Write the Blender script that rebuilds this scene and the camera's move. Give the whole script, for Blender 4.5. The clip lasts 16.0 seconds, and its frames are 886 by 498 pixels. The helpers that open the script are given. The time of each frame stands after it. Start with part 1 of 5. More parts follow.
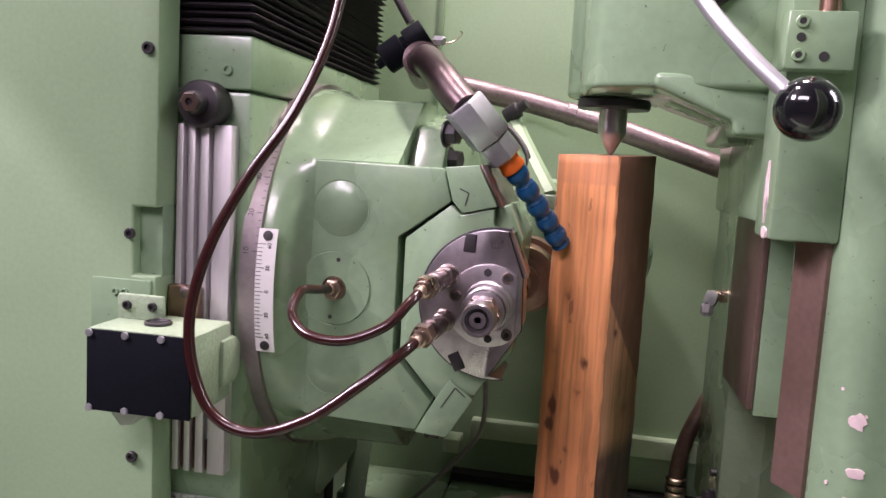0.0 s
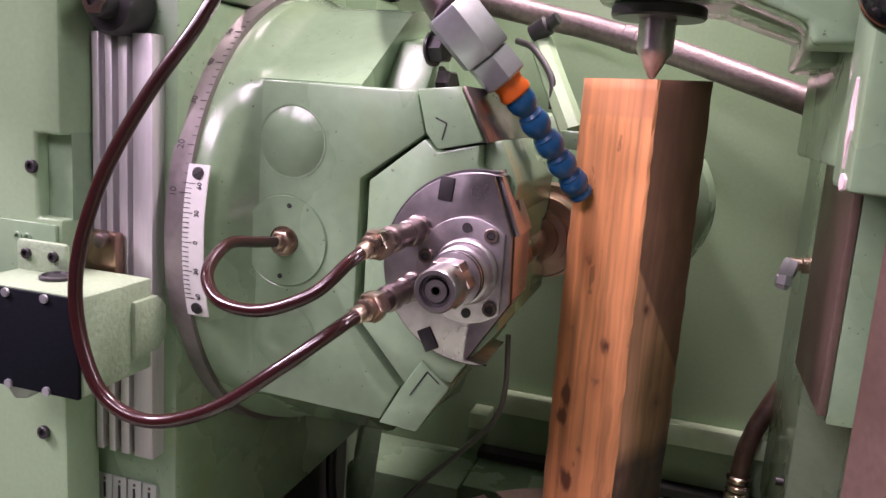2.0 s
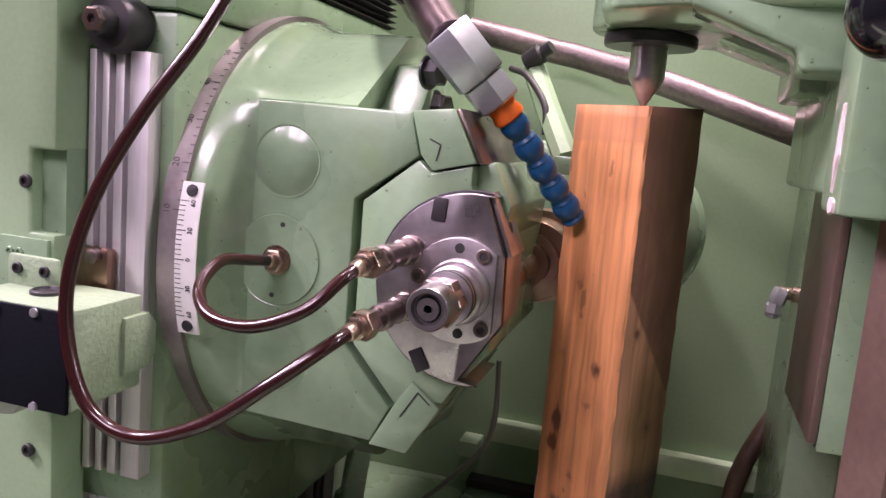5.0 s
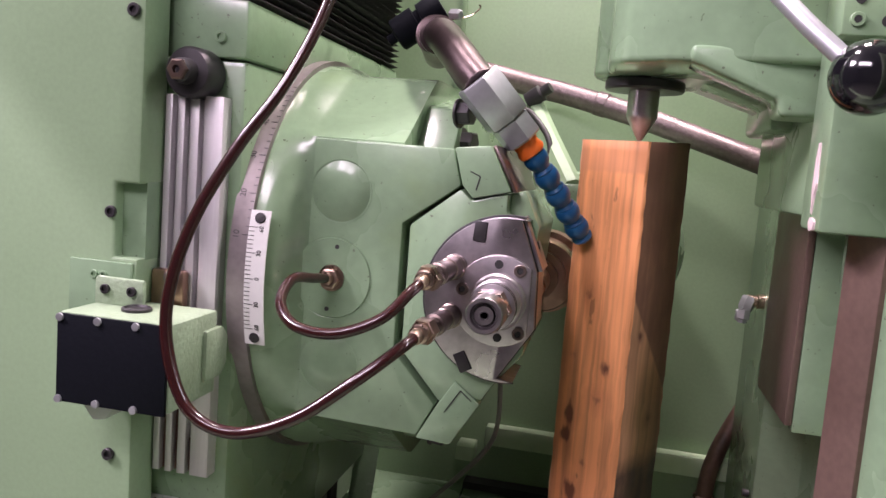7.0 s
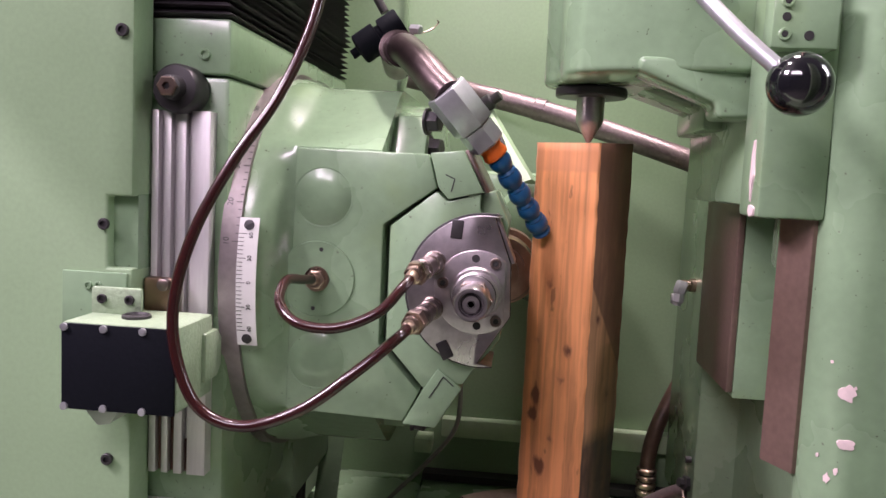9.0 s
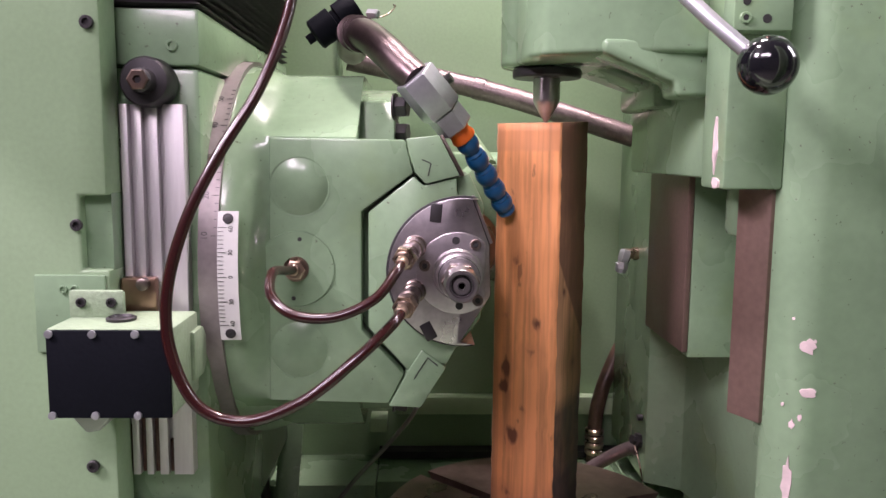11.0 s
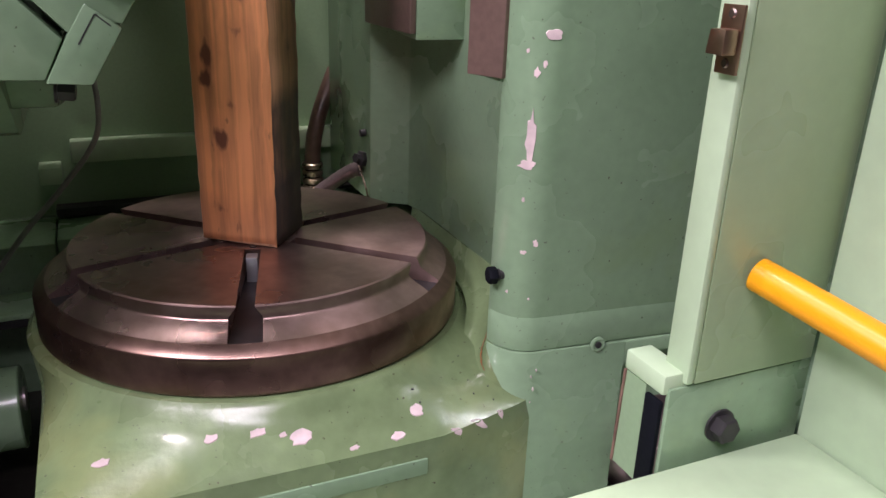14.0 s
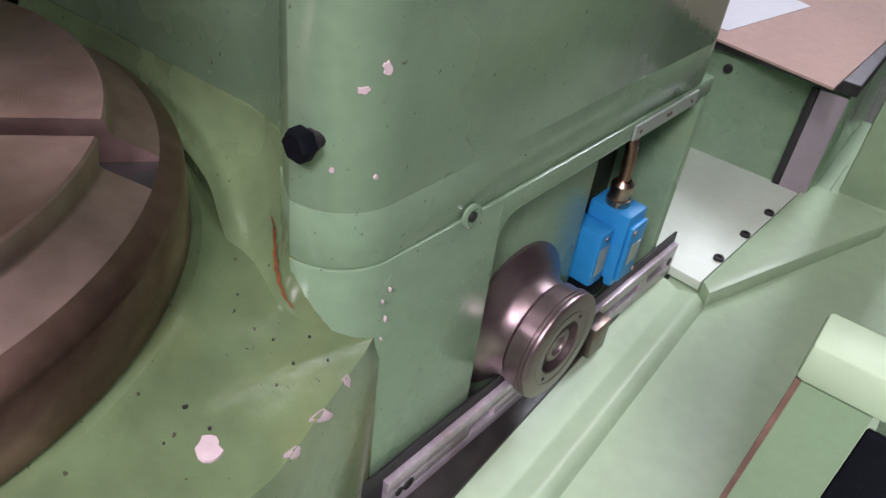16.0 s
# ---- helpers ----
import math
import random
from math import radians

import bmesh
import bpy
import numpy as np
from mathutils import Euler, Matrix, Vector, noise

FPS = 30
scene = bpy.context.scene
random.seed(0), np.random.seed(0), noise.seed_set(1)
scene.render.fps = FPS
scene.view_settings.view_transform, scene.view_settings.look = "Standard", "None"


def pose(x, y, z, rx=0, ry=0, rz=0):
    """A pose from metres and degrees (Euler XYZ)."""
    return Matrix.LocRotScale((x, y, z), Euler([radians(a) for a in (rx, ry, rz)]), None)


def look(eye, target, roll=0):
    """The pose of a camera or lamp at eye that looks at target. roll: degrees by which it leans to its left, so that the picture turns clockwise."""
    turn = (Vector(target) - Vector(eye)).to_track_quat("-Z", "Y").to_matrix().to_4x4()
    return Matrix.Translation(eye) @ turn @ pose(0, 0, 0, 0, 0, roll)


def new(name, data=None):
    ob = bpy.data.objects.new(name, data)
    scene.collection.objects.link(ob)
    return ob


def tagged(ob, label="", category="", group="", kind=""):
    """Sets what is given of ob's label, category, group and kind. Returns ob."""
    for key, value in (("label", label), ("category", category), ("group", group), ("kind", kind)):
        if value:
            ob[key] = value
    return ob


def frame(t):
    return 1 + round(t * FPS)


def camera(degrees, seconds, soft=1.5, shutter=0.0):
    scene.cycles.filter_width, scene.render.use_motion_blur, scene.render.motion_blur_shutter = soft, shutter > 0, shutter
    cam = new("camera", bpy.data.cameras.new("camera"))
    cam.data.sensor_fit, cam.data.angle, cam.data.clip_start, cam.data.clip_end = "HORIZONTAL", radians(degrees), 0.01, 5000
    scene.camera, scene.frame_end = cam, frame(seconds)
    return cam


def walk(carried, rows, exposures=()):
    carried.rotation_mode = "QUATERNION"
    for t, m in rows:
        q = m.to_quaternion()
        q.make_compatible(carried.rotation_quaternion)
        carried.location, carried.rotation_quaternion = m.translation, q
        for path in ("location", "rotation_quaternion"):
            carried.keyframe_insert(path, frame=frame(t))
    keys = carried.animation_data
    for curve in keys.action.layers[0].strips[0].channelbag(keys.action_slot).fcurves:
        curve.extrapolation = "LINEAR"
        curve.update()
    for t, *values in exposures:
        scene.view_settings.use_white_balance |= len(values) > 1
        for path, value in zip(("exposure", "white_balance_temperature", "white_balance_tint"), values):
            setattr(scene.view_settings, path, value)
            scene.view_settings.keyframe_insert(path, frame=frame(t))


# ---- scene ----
# camera and its walk
cam = camera(59.57, 16.0)
walk(cam, [
    (0, look((-0.0257, -0.9358, 1.3926), (-0.1970, 0.0431, 1.2804), 3.31)),
    (0.5, look((0.0296, -0.7724, 1.3701), (-0.1895, 0.1933, 1.2310), 3.76)),
    (1, look((0.0440, -0.7327, 1.3717), (-0.2080, 0.2213, 1.2092), 3.96)),
    (1.5, look((0.0384, -0.7287, 1.3774), (-0.2371, 0.2149, 1.1941), 4.06)),
    (2, look((0.0433, -0.7385, 1.3770), (-0.2437, 0.2016, 1.1929), 4.01)),
    (2.5, look((0.0483, -0.7468, 1.3823), (-0.2432, 0.1923, 1.2005), 4.09)),
    (3, look((0.0512, -0.7518, 1.3824), (-0.2419, 0.1879, 1.2058), 4.21)),
    (3.5, look((0.0515, -0.7431, 1.3718), (-0.2452, 0.1973, 1.2060), 4.17)),
    (4, look((0.0488, -0.7388, 1.3748), (-0.2480, 0.2022, 1.2121), 4.53)),
    (6.3, look((0.0159, -0.7831, 1.3581), (-0.2298, 0.1792, 1.2410), 4.92)),
    (6.5, look((0.0035, -0.8025, 1.3653), (-0.2352, 0.1610, 1.2436), 4.84)),
    (7, look((-0.0160, -0.8627, 1.3707), (-0.2258, 0.1090, 1.2620), 4.51)),
    (7.5, look((-0.0223, -0.9173, 1.3712), (-0.1943, 0.0630, 1.2740), 4.22)),
    (8, look((-0.0407, -0.9518, 1.3673), (-0.1796, 0.0344, 1.2764), 3.79)),
    (8.5, look((-0.0681, -0.9737, 1.3572), (-0.1821, 0.0156, 1.2665), 3.26)),
    (9, look((-0.0700, -0.9343, 1.3644), (-0.1687, 0.0564, 1.2707), 2.73)),
    (9.2, look((-0.0643, -0.9084, 1.3649), (-0.1579, 0.0823, 1.2662), 2.54)),
    (11.3, look((-0.1671, -0.9685, 1.3725), (-0.1065, 0.0214, 1.2443), 0.17)),
    (11.5, look((-0.1743, -0.9771, 1.3705), (-0.0947, 0.0107, 1.2367), -0.07)),
    (12, look((-0.1785, -0.9789, 1.3632), (-0.0544, 0.0014, 1.2097), -0.06)),
    (12.5, look((-0.1909, -0.9784, 1.3423), (-0.0225, -0.0092, 1.1625), 0.29)),
    (13, look((-0.2043, -0.9766, 1.3039), (0.0207, -0.0284, 1.0795), 0.81)),
    (13.5, look((-0.1961, -0.9531, 1.2572), (0.1055, -0.0418, 0.9766), 1.31)),
    (14, look((-0.1478, -0.8392, 1.2092), (0.2408, 0.0117, 0.8557), 2.06)),
    (14.5, look((-0.0738, -0.6615, 1.1584), (0.4116, 0.0930, 0.7167), 3.22)),
    (15, look((-0.0508, -0.5404, 1.1262), (0.5244, 0.0787, 0.5916), 5.29)),
    (15.5, look((-0.0285, -0.4615, 1.1039), (0.6114, 0.0283, 0.5117), 7.03)),
    (16, look((-0.0382, -0.4531, 1.1093), (0.6329, -0.0290, 0.5012), 7.82)),
], exposures=[(0.0, 0.0, 6500, 26), (2.0, 0.12, 6500, 34), (4.2, 0.14, 6500, 35), (7.0, 0.06, 6500, 24), (9.2, 0.04, 6500, 24), (12.5, 0.06, 6500, 20), (14.5, -0.15, 6300, 15), (16.0, -0.24, 6250, 13)])

# ---- world and lights ----
world = bpy.data.worlds.new("world")
scene.world = world
world.use_nodes = True
world.node_tree.nodes["Background"].inputs[0].default_value = (0.75, 0.85, 1.0, 1)
world.node_tree.nodes["Background"].inputs[1].default_value = 0.035


def area_lamp(name, eye, target, sx, sy, power, colour):
    d = bpy.data.lights.new(name, "AREA")
    d.shape, d.size, d.size_y, d.energy, d.color = "RECTANGLE", sx, sy, power, colour
    ob = new(name, d)
    ob.matrix_world = look(eye, target)
    return ob


PINK = (1.0, 0.88, 0.985)
# No windows here: unseen lamps added, placed and powered to balance the brightness.
area_lamp("lamp_key_left", (-1.9, -1.0, 2.85), (0.25, -0.05, 1.15), 0.5, 0.5, 82, PINK)
area_lamp("lamp_fill_front", (-0.60, -1.45, 2.35), (0.30, -0.1, 1.05), 0.9, 0.3, 20, PINK)
area_lamp("lamp_ceiling_side", (2.4, -0.4, 2.95), (0.9, -0.3, 0.6), 0.4, 1.8, 80, (0.93, 0.93, 1.0))
area_lamp("lamp_machine", (0.10, 0.16, 2.85), (0.14, 0.24, 1.2), 0.30, 0.14, 48.0, (1.0, 0.88, 0.86))
area_lamp("lamp_side", (-0.55, -0.25, 2.75), (0.18, 0.0, 1.2), 0.20, 0.14, 16.0, (1.0, 0.90, 0.92))


# ---- materials ----
def material(name, colour, rough=0.5, metal=0.0, grain=0.06, scale=60.0, blotch=0.10, blotch_scale=5.0, bump=0.08, coat=0.0, stretch=(1, 1, 1), second=None, speck=0.0):
    """Noise at two scales in colour and roughness, and a fine relief."""
    m = bpy.data.materials.new(name)
    m.use_nodes = True
    t = m.node_tree
    b = t.nodes["Principled BSDF"]
    b.inputs["Metallic"].default_value = metal
    if coat:
        b.inputs["Coat Weight"].default_value = coat
        b.inputs["Coat Roughness"].default_value = 0.12
    co = t.nodes.new("ShaderNodeTexCoord")
    mp = t.nodes.new("ShaderNodeMapping")
    mp.inputs["Scale"].default_value = stretch
    t.links.new(co.outputs["Object"], mp.inputs["Vector"])

    def noise_node(s, detail):
        n = t.nodes.new("ShaderNodeTexNoise")
        n.inputs["Scale"].default_value, n.inputs["Detail"].default_value = s, detail
        t.links.new(mp.outputs[0], n.inputs["Vector"])
        return n

    fine, wide = noise_node(scale, 6), noise_node(blotch_scale, 4)
    last = None
    for n, amount in ((wide, blotch), (fine, grain)):
        ramp = t.nodes.new("ShaderNodeMapRange")
        ramp.inputs["From Min"].default_value, ramp.inputs["From Max"].default_value = 0.3, 0.7
        ramp.inputs["To Min"].default_value, ramp.inputs["To Max"].default_value = 1 - amount, 1 + amount
        t.links.new(n.outputs["Fac"], ramp.inputs["Value"])
        if last is None:
            last = ramp.outputs[0]
        else:
            mul = t.nodes.new("ShaderNodeMath")
            mul.operation = "MULTIPLY"
            t.links.new(last, mul.inputs[0]), t.links.new(ramp.outputs[0], mul.inputs[1])
            last = mul.outputs[0]
    vm = t.nodes.new("ShaderNodeVectorMath")
    vm.operation = "SCALE"
    vm.inputs[0].default_value = colour
    t.links.new(last, vm.inputs["Scale"])
    out = vm.outputs[0]
    if second:
        mask = t.nodes.new("ShaderNodeMapRange")
        mask.inputs["From Min"].default_value, mask.inputs["From Max"].default_value = second[1] - 0.08, second[1] + 0.22
        other = noise_node(second[2], 5)
        t.links.new(other.outputs["Fac"], mask.inputs["Value"])
        mix = t.nodes.new("ShaderNodeMix")
        mix.data_type = "RGBA"
        t.links.new(mask.outputs[0], mix.inputs[0])
        t.links.new(out, mix.inputs[6])
        mix.inputs[7].default_value = (*second[0], 1)
        out = mix.outputs[2]
    if speck:
        tiny = noise_node(230, 2)
        mask = t.nodes.new("ShaderNodeMapRange")
        mask.inputs["From Min"].default_value, mask.inputs["From Max"].default_value, mask.inputs["To Max"].default_value = 0.715, 0.735, speck
        t.links.new(tiny.outputs["Fac"], mask.inputs["Value"])
        mix = t.nodes.new("ShaderNodeMix")
        mix.data_type = "RGBA"
        t.links.new(mask.outputs[0], mix.inputs[0])
        t.links.new(out, mix.inputs[6])
        mix.inputs[7].default_value = (0.06, 0.05, 0.035, 1)
        out = mix.outputs[2]
    t.links.new(out, b.inputs["Base Color"])
    rr = t.nodes.new("ShaderNodeMapRange")
    rr.inputs["From Min"].default_value, rr.inputs["From Max"].default_value = 0.3, 0.7
    rr.inputs["To Min"].default_value, rr.inputs["To Max"].default_value = max(0.02, rough - 0.08), min(1, rough + 0.1)
    t.links.new(wide.outputs["Fac"], rr.inputs["Value"])
    t.links.new(rr.outputs[0], b.inputs["Roughness"])
    if bump:
        bp = t.nodes.new("ShaderNodeBump")
        bp.inputs["Strength"].default_value, bp.inputs["Distance"].default_value = bump, 0.002
        t.links.new(fine.outputs["Fac"], bp.inputs["Height"])
        t.links.new(bp.outputs[0], b.inputs["Normal"])
    return m


GREEN = material("green_enamel", (0.212, 0.322, 0.198), 0.26, coat=0.4, grain=0.05, scale=90, blotch=0.12, blotch_scale=6, bump=0.12, speck=0.7, second=((0.20, 0.30, 0.13), 0.66, 9))
GREEN_FLAT = material("green_sheet_paint", (0.235, 0.345, 0.205), 0.38, grain=0.04, scale=200, blotch=0.06, bump=0.06)
GREEN_HAMMER = material("green_hammer_paint", (0.25, 0.335, 0.22), 0.42, grain=0.10, scale=260, blotch=0.08, bump=0.5)
STEEL = material("ground_steel", (0.47, 0.43, 0.45), 0.30, 1.0, grain=0.12, scale=120, blotch=0.2, blotch_scale=14, bump=0.05, second=((0.30, 0.24, 0.24), 0.62, 22))
STEEL_DARK = material("oily_steel", (0.22, 0.175, 0.16), 0.34, 1.0, grain=0.18, scale=90, blotch=0.25, blotch_scale=9, bump=0.08, second=((0.26, 0.16, 0.11), 0.62, 16))
WAY = material("oiled_cast_iron_way", (0.175, 0.115, 0.095), 0.36, 0.35, grain=0.10, scale=150, blotch=0.16, blotch_scale=12, bump=0.05)
TABLE = material("turned_table_steel", (0.38, 0.265, 0.235), 0.30, 0.9, grain=0.12, scale=70, blotch=0.22, blotch_scale=8, bump=0.05, second=((0.24, 0.135, 0.10), 0.63, 11))
def turned(m, scale, strength):
    """Fine concentric turning marks about the z axis."""
    t = m.node_tree
    co, wv, bp = t.nodes.new("ShaderNodeTexCoord"), t.nodes.new("ShaderNodeTexWave"), t.nodes.new("ShaderNodeBump")
    wv.wave_type, wv.rings_direction = "RINGS", "Z"
    wv.inputs["Scale"].default_value, wv.inputs["Distortion"].default_value, wv.inputs["Detail"].default_value = scale, 1.2, 3
    wv.inputs["Detail Scale"].default_value = 0.4
    t.links.new(co.outputs["Object"], wv.inputs[0])
    bp.inputs["Strength"].default_value, bp.inputs["Distance"].default_value = strength, 0.0006
    t.links.new(wv.outputs["Fac"], bp.inputs["Height"])
    t.links.new(bp.outputs[0], t.nodes["Principled BSDF"].inputs["Normal"])
    cr = t.nodes.new("ShaderNodeVectorMath")
    cr.operation = "CROSS_PRODUCT"
    cr.inputs[1].default_value = (0, 0, 1)
    t.links.new(co.outputs["Object"], cr.inputs[0])
    t.links.new(cr.outputs[0], t.nodes["Principled BSDF"].inputs["Tangent"])
    t.nodes["Principled BSDF"].inputs["Anisotropic"].default_value = 0.75
    return m


RIM = material("oily_brown_table_rim", (0.26, 0.165, 0.135), 0.30, 0.9, grain=0.16, scale=70, blotch=0.28, blotch_scale=8, bump=0.12, second=((0.10, 0.055, 0.035), 0.52, 11))
turned(TABLE, 170, 0.03)
turned(RIM, 170, 0.02)
COPPERY = material("oily_bronze_steel", (0.36, 0.23, 0.17), 0.30, 1.0, grain=0.1, scale=80, blotch=0.2, blotch_scale=20)
RING = material("dull_ring_steel", (0.25, 0.22, 0.22), 0.42, 0.6, grain=0.08, scale=150, blotch=0.25, blotch_scale=12, bump=0.04)
ENGRAVED = material("engraved_dark", (0.07, 0.065, 0.065), 0.5, 0.2, bump=0)
STEEL_BROWN = material("oil_stained_steel", (0.42, 0.35, 0.34), 0.30, 1.0, grain=0.10, scale=120, blotch=0.18, blotch_scale=16, bump=0.04)
PIPE = material("oily_dark_pipe", (0.085, 0.062, 0.062), 0.33, 0.75, grain=0.15, scale=60, blotch=0.3, blotch_scale=20)
GREYCABLE = material("grey_cable_sheath", (0.20, 0.21, 0.18), 0.5)
RUST = material("rust", (0.16, 0.055, 0.015), 0.8, grain=0.3, blotch=0.4, blotch_scale=60)
ALU = material("anodised_aluminium", (0.60, 0.58, 0.59), 0.42, 0.6, grain=0.05, scale=80, blotch=0.07, stretch=(4, 4, 0.4), second=((0.36, 0.30, 0.26), 0.72, 14))
DOOR = material("door_sheet_paint", (0.30, 0.40, 0.235), 0.28, grain=0.03, scale=120, blotch=0.08, blotch_scale=4, bump=0.05)
BLACK = material("black_enamel", (0.006, 0.007, 0.010), 0.6, grain=0.1, blotch=0.15, bump=0.15, scale=240)
BLACK.node_tree.nodes["Principled BSDF"].inputs["Specular IOR Level"].default_value = 0.06
BLACK_STEEL = material("blackened_steel", (0.05, 0.047, 0.05), 0.42, 0.6, grain=0.15, blotch=0.2)
BALL = material("black_phenolic", (0.006, 0.006, 0.008), 0.07, bump=0.0, grain=0.02, coat=0.6)
BELLOWS = material("black_bellows_fabric", (0.022, 0.018, 0.022), 0.5, grain=0.2, scale=120, blotch=0.3, bump=0.3)
RUBBER = material("dark_rubber", (0.025, 0.022, 0.022), 0.45, grain=0.2, blotch=0.2, bump=0.2)
HOSE = material("oil_browned_hose", (0.085, 0.050, 0.036), 0.4, grain=0.2, blotch=0.3, blotch_scale=30, bump=0.2)
CONDUIT = material("woven_metal_conduit", (0.15, 0.115, 0.115), 0.42, 0.6, grain=0.18, scale=160, blotch=0.25, blotch_scale=14, bump=0.3)
ZINC = material("zinc_plated_steel", (0.42, 0.43, 0.45), 0.42, 0.75, grain=0.05, scale=150, blotch=0.08, bump=0.05)
BRASSY = material("stained_plated_fitting", (0.42, 0.32, 0.25), 0.30, 1.0, grain=0.1, blotch=0.25, blotch_scale=60)
ORANGE = material("orange_plastic", (0.85, 0.16, 0.02), 0.38, grain=0.03, blotch=0.05, bump=0.03)
BLUE = material("blue_plastic", (0.006, 0.085, 0.23), 0.30, grain=0.05, blotch=0.08, bump=0.05)
SKY_BLUE = material("light_blue_painted_casting", (0.03, 0.30, 0.66), 0.42, grain=0.05, blotch=0.08, bump=0.1)
WHITE = material("white_plate", (0.62, 0.62, 0.60), 0.45, grain=0.03, blotch=0.06, bump=0.02)
GREY_PLATE = material("grey_aluminium_plate", (0.42, 0.46, 0.42), 0.4, 0.4, grain=0.05, blotch=0.08)
INK = material("black_ink", (0.02, 0.02, 0.02), 0.6, bump=0)
FILLER = material("bare_filler_primer", (0.62, 0.50, 0.50), 0.7, grain=0.1, blotch=0.12, blotch_scale=60, bump=0.3)
YELLOW = material("yellow_enamel", (0.85, 0.36, 0.005), 0.28, grain=0.02, blotch=0.04, bump=0.03)
TRAY = material("pale_green_tray_paint", (0.46, 0.60, 0.40), 0.40, grain=0.04, blotch=0.1, bump=0.08)
CONCRETE = material("workshop_concrete", (0.20, 0.19, 0.18), 0.8, grain=0.15, blotch=0.2, blotch_scale=2)
PLASTER = material("painted_plaster", (0.18, 0.175, 0.17), 0.8, grain=0.03, blotch=0.05, blotch_scale=2)
GREEN_OILY = material("oil_yellowed_green_enamel", (0.165, 0.232, 0.112), 0.24, coat=0.5, grain=0.09, scale=60, blotch=0.24, blotch_scale=9, bump=0.42, speck=0.85, second=((0.27, 0.30, 0.115), 0.58, 7))
BAR = material("worn_bright_bar", (0.56, 0.50, 0.54), 0.36, 0.45, grain=0.12, scale=140, blotch=0.16, blotch_scale=26, bump=0.05, second=((0.27, 0.20, 0.18), 0.60, 18))
DIAL = material("brown_lavender_steel", (0.27, 0.205, 0.205), 0.36, 0.85, grain=0.06, scale=120, blotch=0.14, blotch_scale=18, bump=0.03)
PAN = material("white_green_sheet", (0.63, 0.71, 0.59), 0.40, grain=0.03, blotch=0.06, bump=0.03)
RUSTY = material("bare_rusty_edge", (0.22, 0.13, 0.10), 0.6, 0.3, grain=0.2, blotch=0.35, blotch_scale=70)
STAIN = material("brown_oil_stain", (0.085, 0.032, 0.022), 0.4, grain=0.2, blotch=0.4, blotch_scale=80)
LILAC = material("lilac_grey_paint", (0.36, 0.31, 0.34), 0.45, grain=0.04, blotch=0.08)
# black for the oily gutter and for voids whose shade is painted in
OIL_AND_VOID = material("oil_and_void_black", (0.02, 0.018, 0.016), 0.35, grain=0.3, blotch=0.4, bump=0.4)
CARD = material("pinkish_cardboard", (0.52, 0.36, 0.31), 0.8, grain=0.05, blotch=0.06)
PAPER = material("white_paper", (0.75, 0.76, 0.80), 0.7, grain=0.02, blotch=0.02, bump=0)


def amber_tube_material():
    m = bpy.data.materials.new("amber_oil_tube")
    m.use_nodes = True
    b = m.node_tree.nodes["Principled BSDF"]
    b.inputs["Base Color"].default_value = (0.026, 0.006, 0.006, 1)
    b.inputs["Roughness"].default_value = 0.2
    b.inputs["Coat Weight"].default_value = 0.15
    b.inputs["Subsurface Weight"].default_value = 0.12
    b.inputs["Subsurface Radius"].default_value = (0.01, 0.003, 0.001)
    return m


TUBE = amber_tube_material()


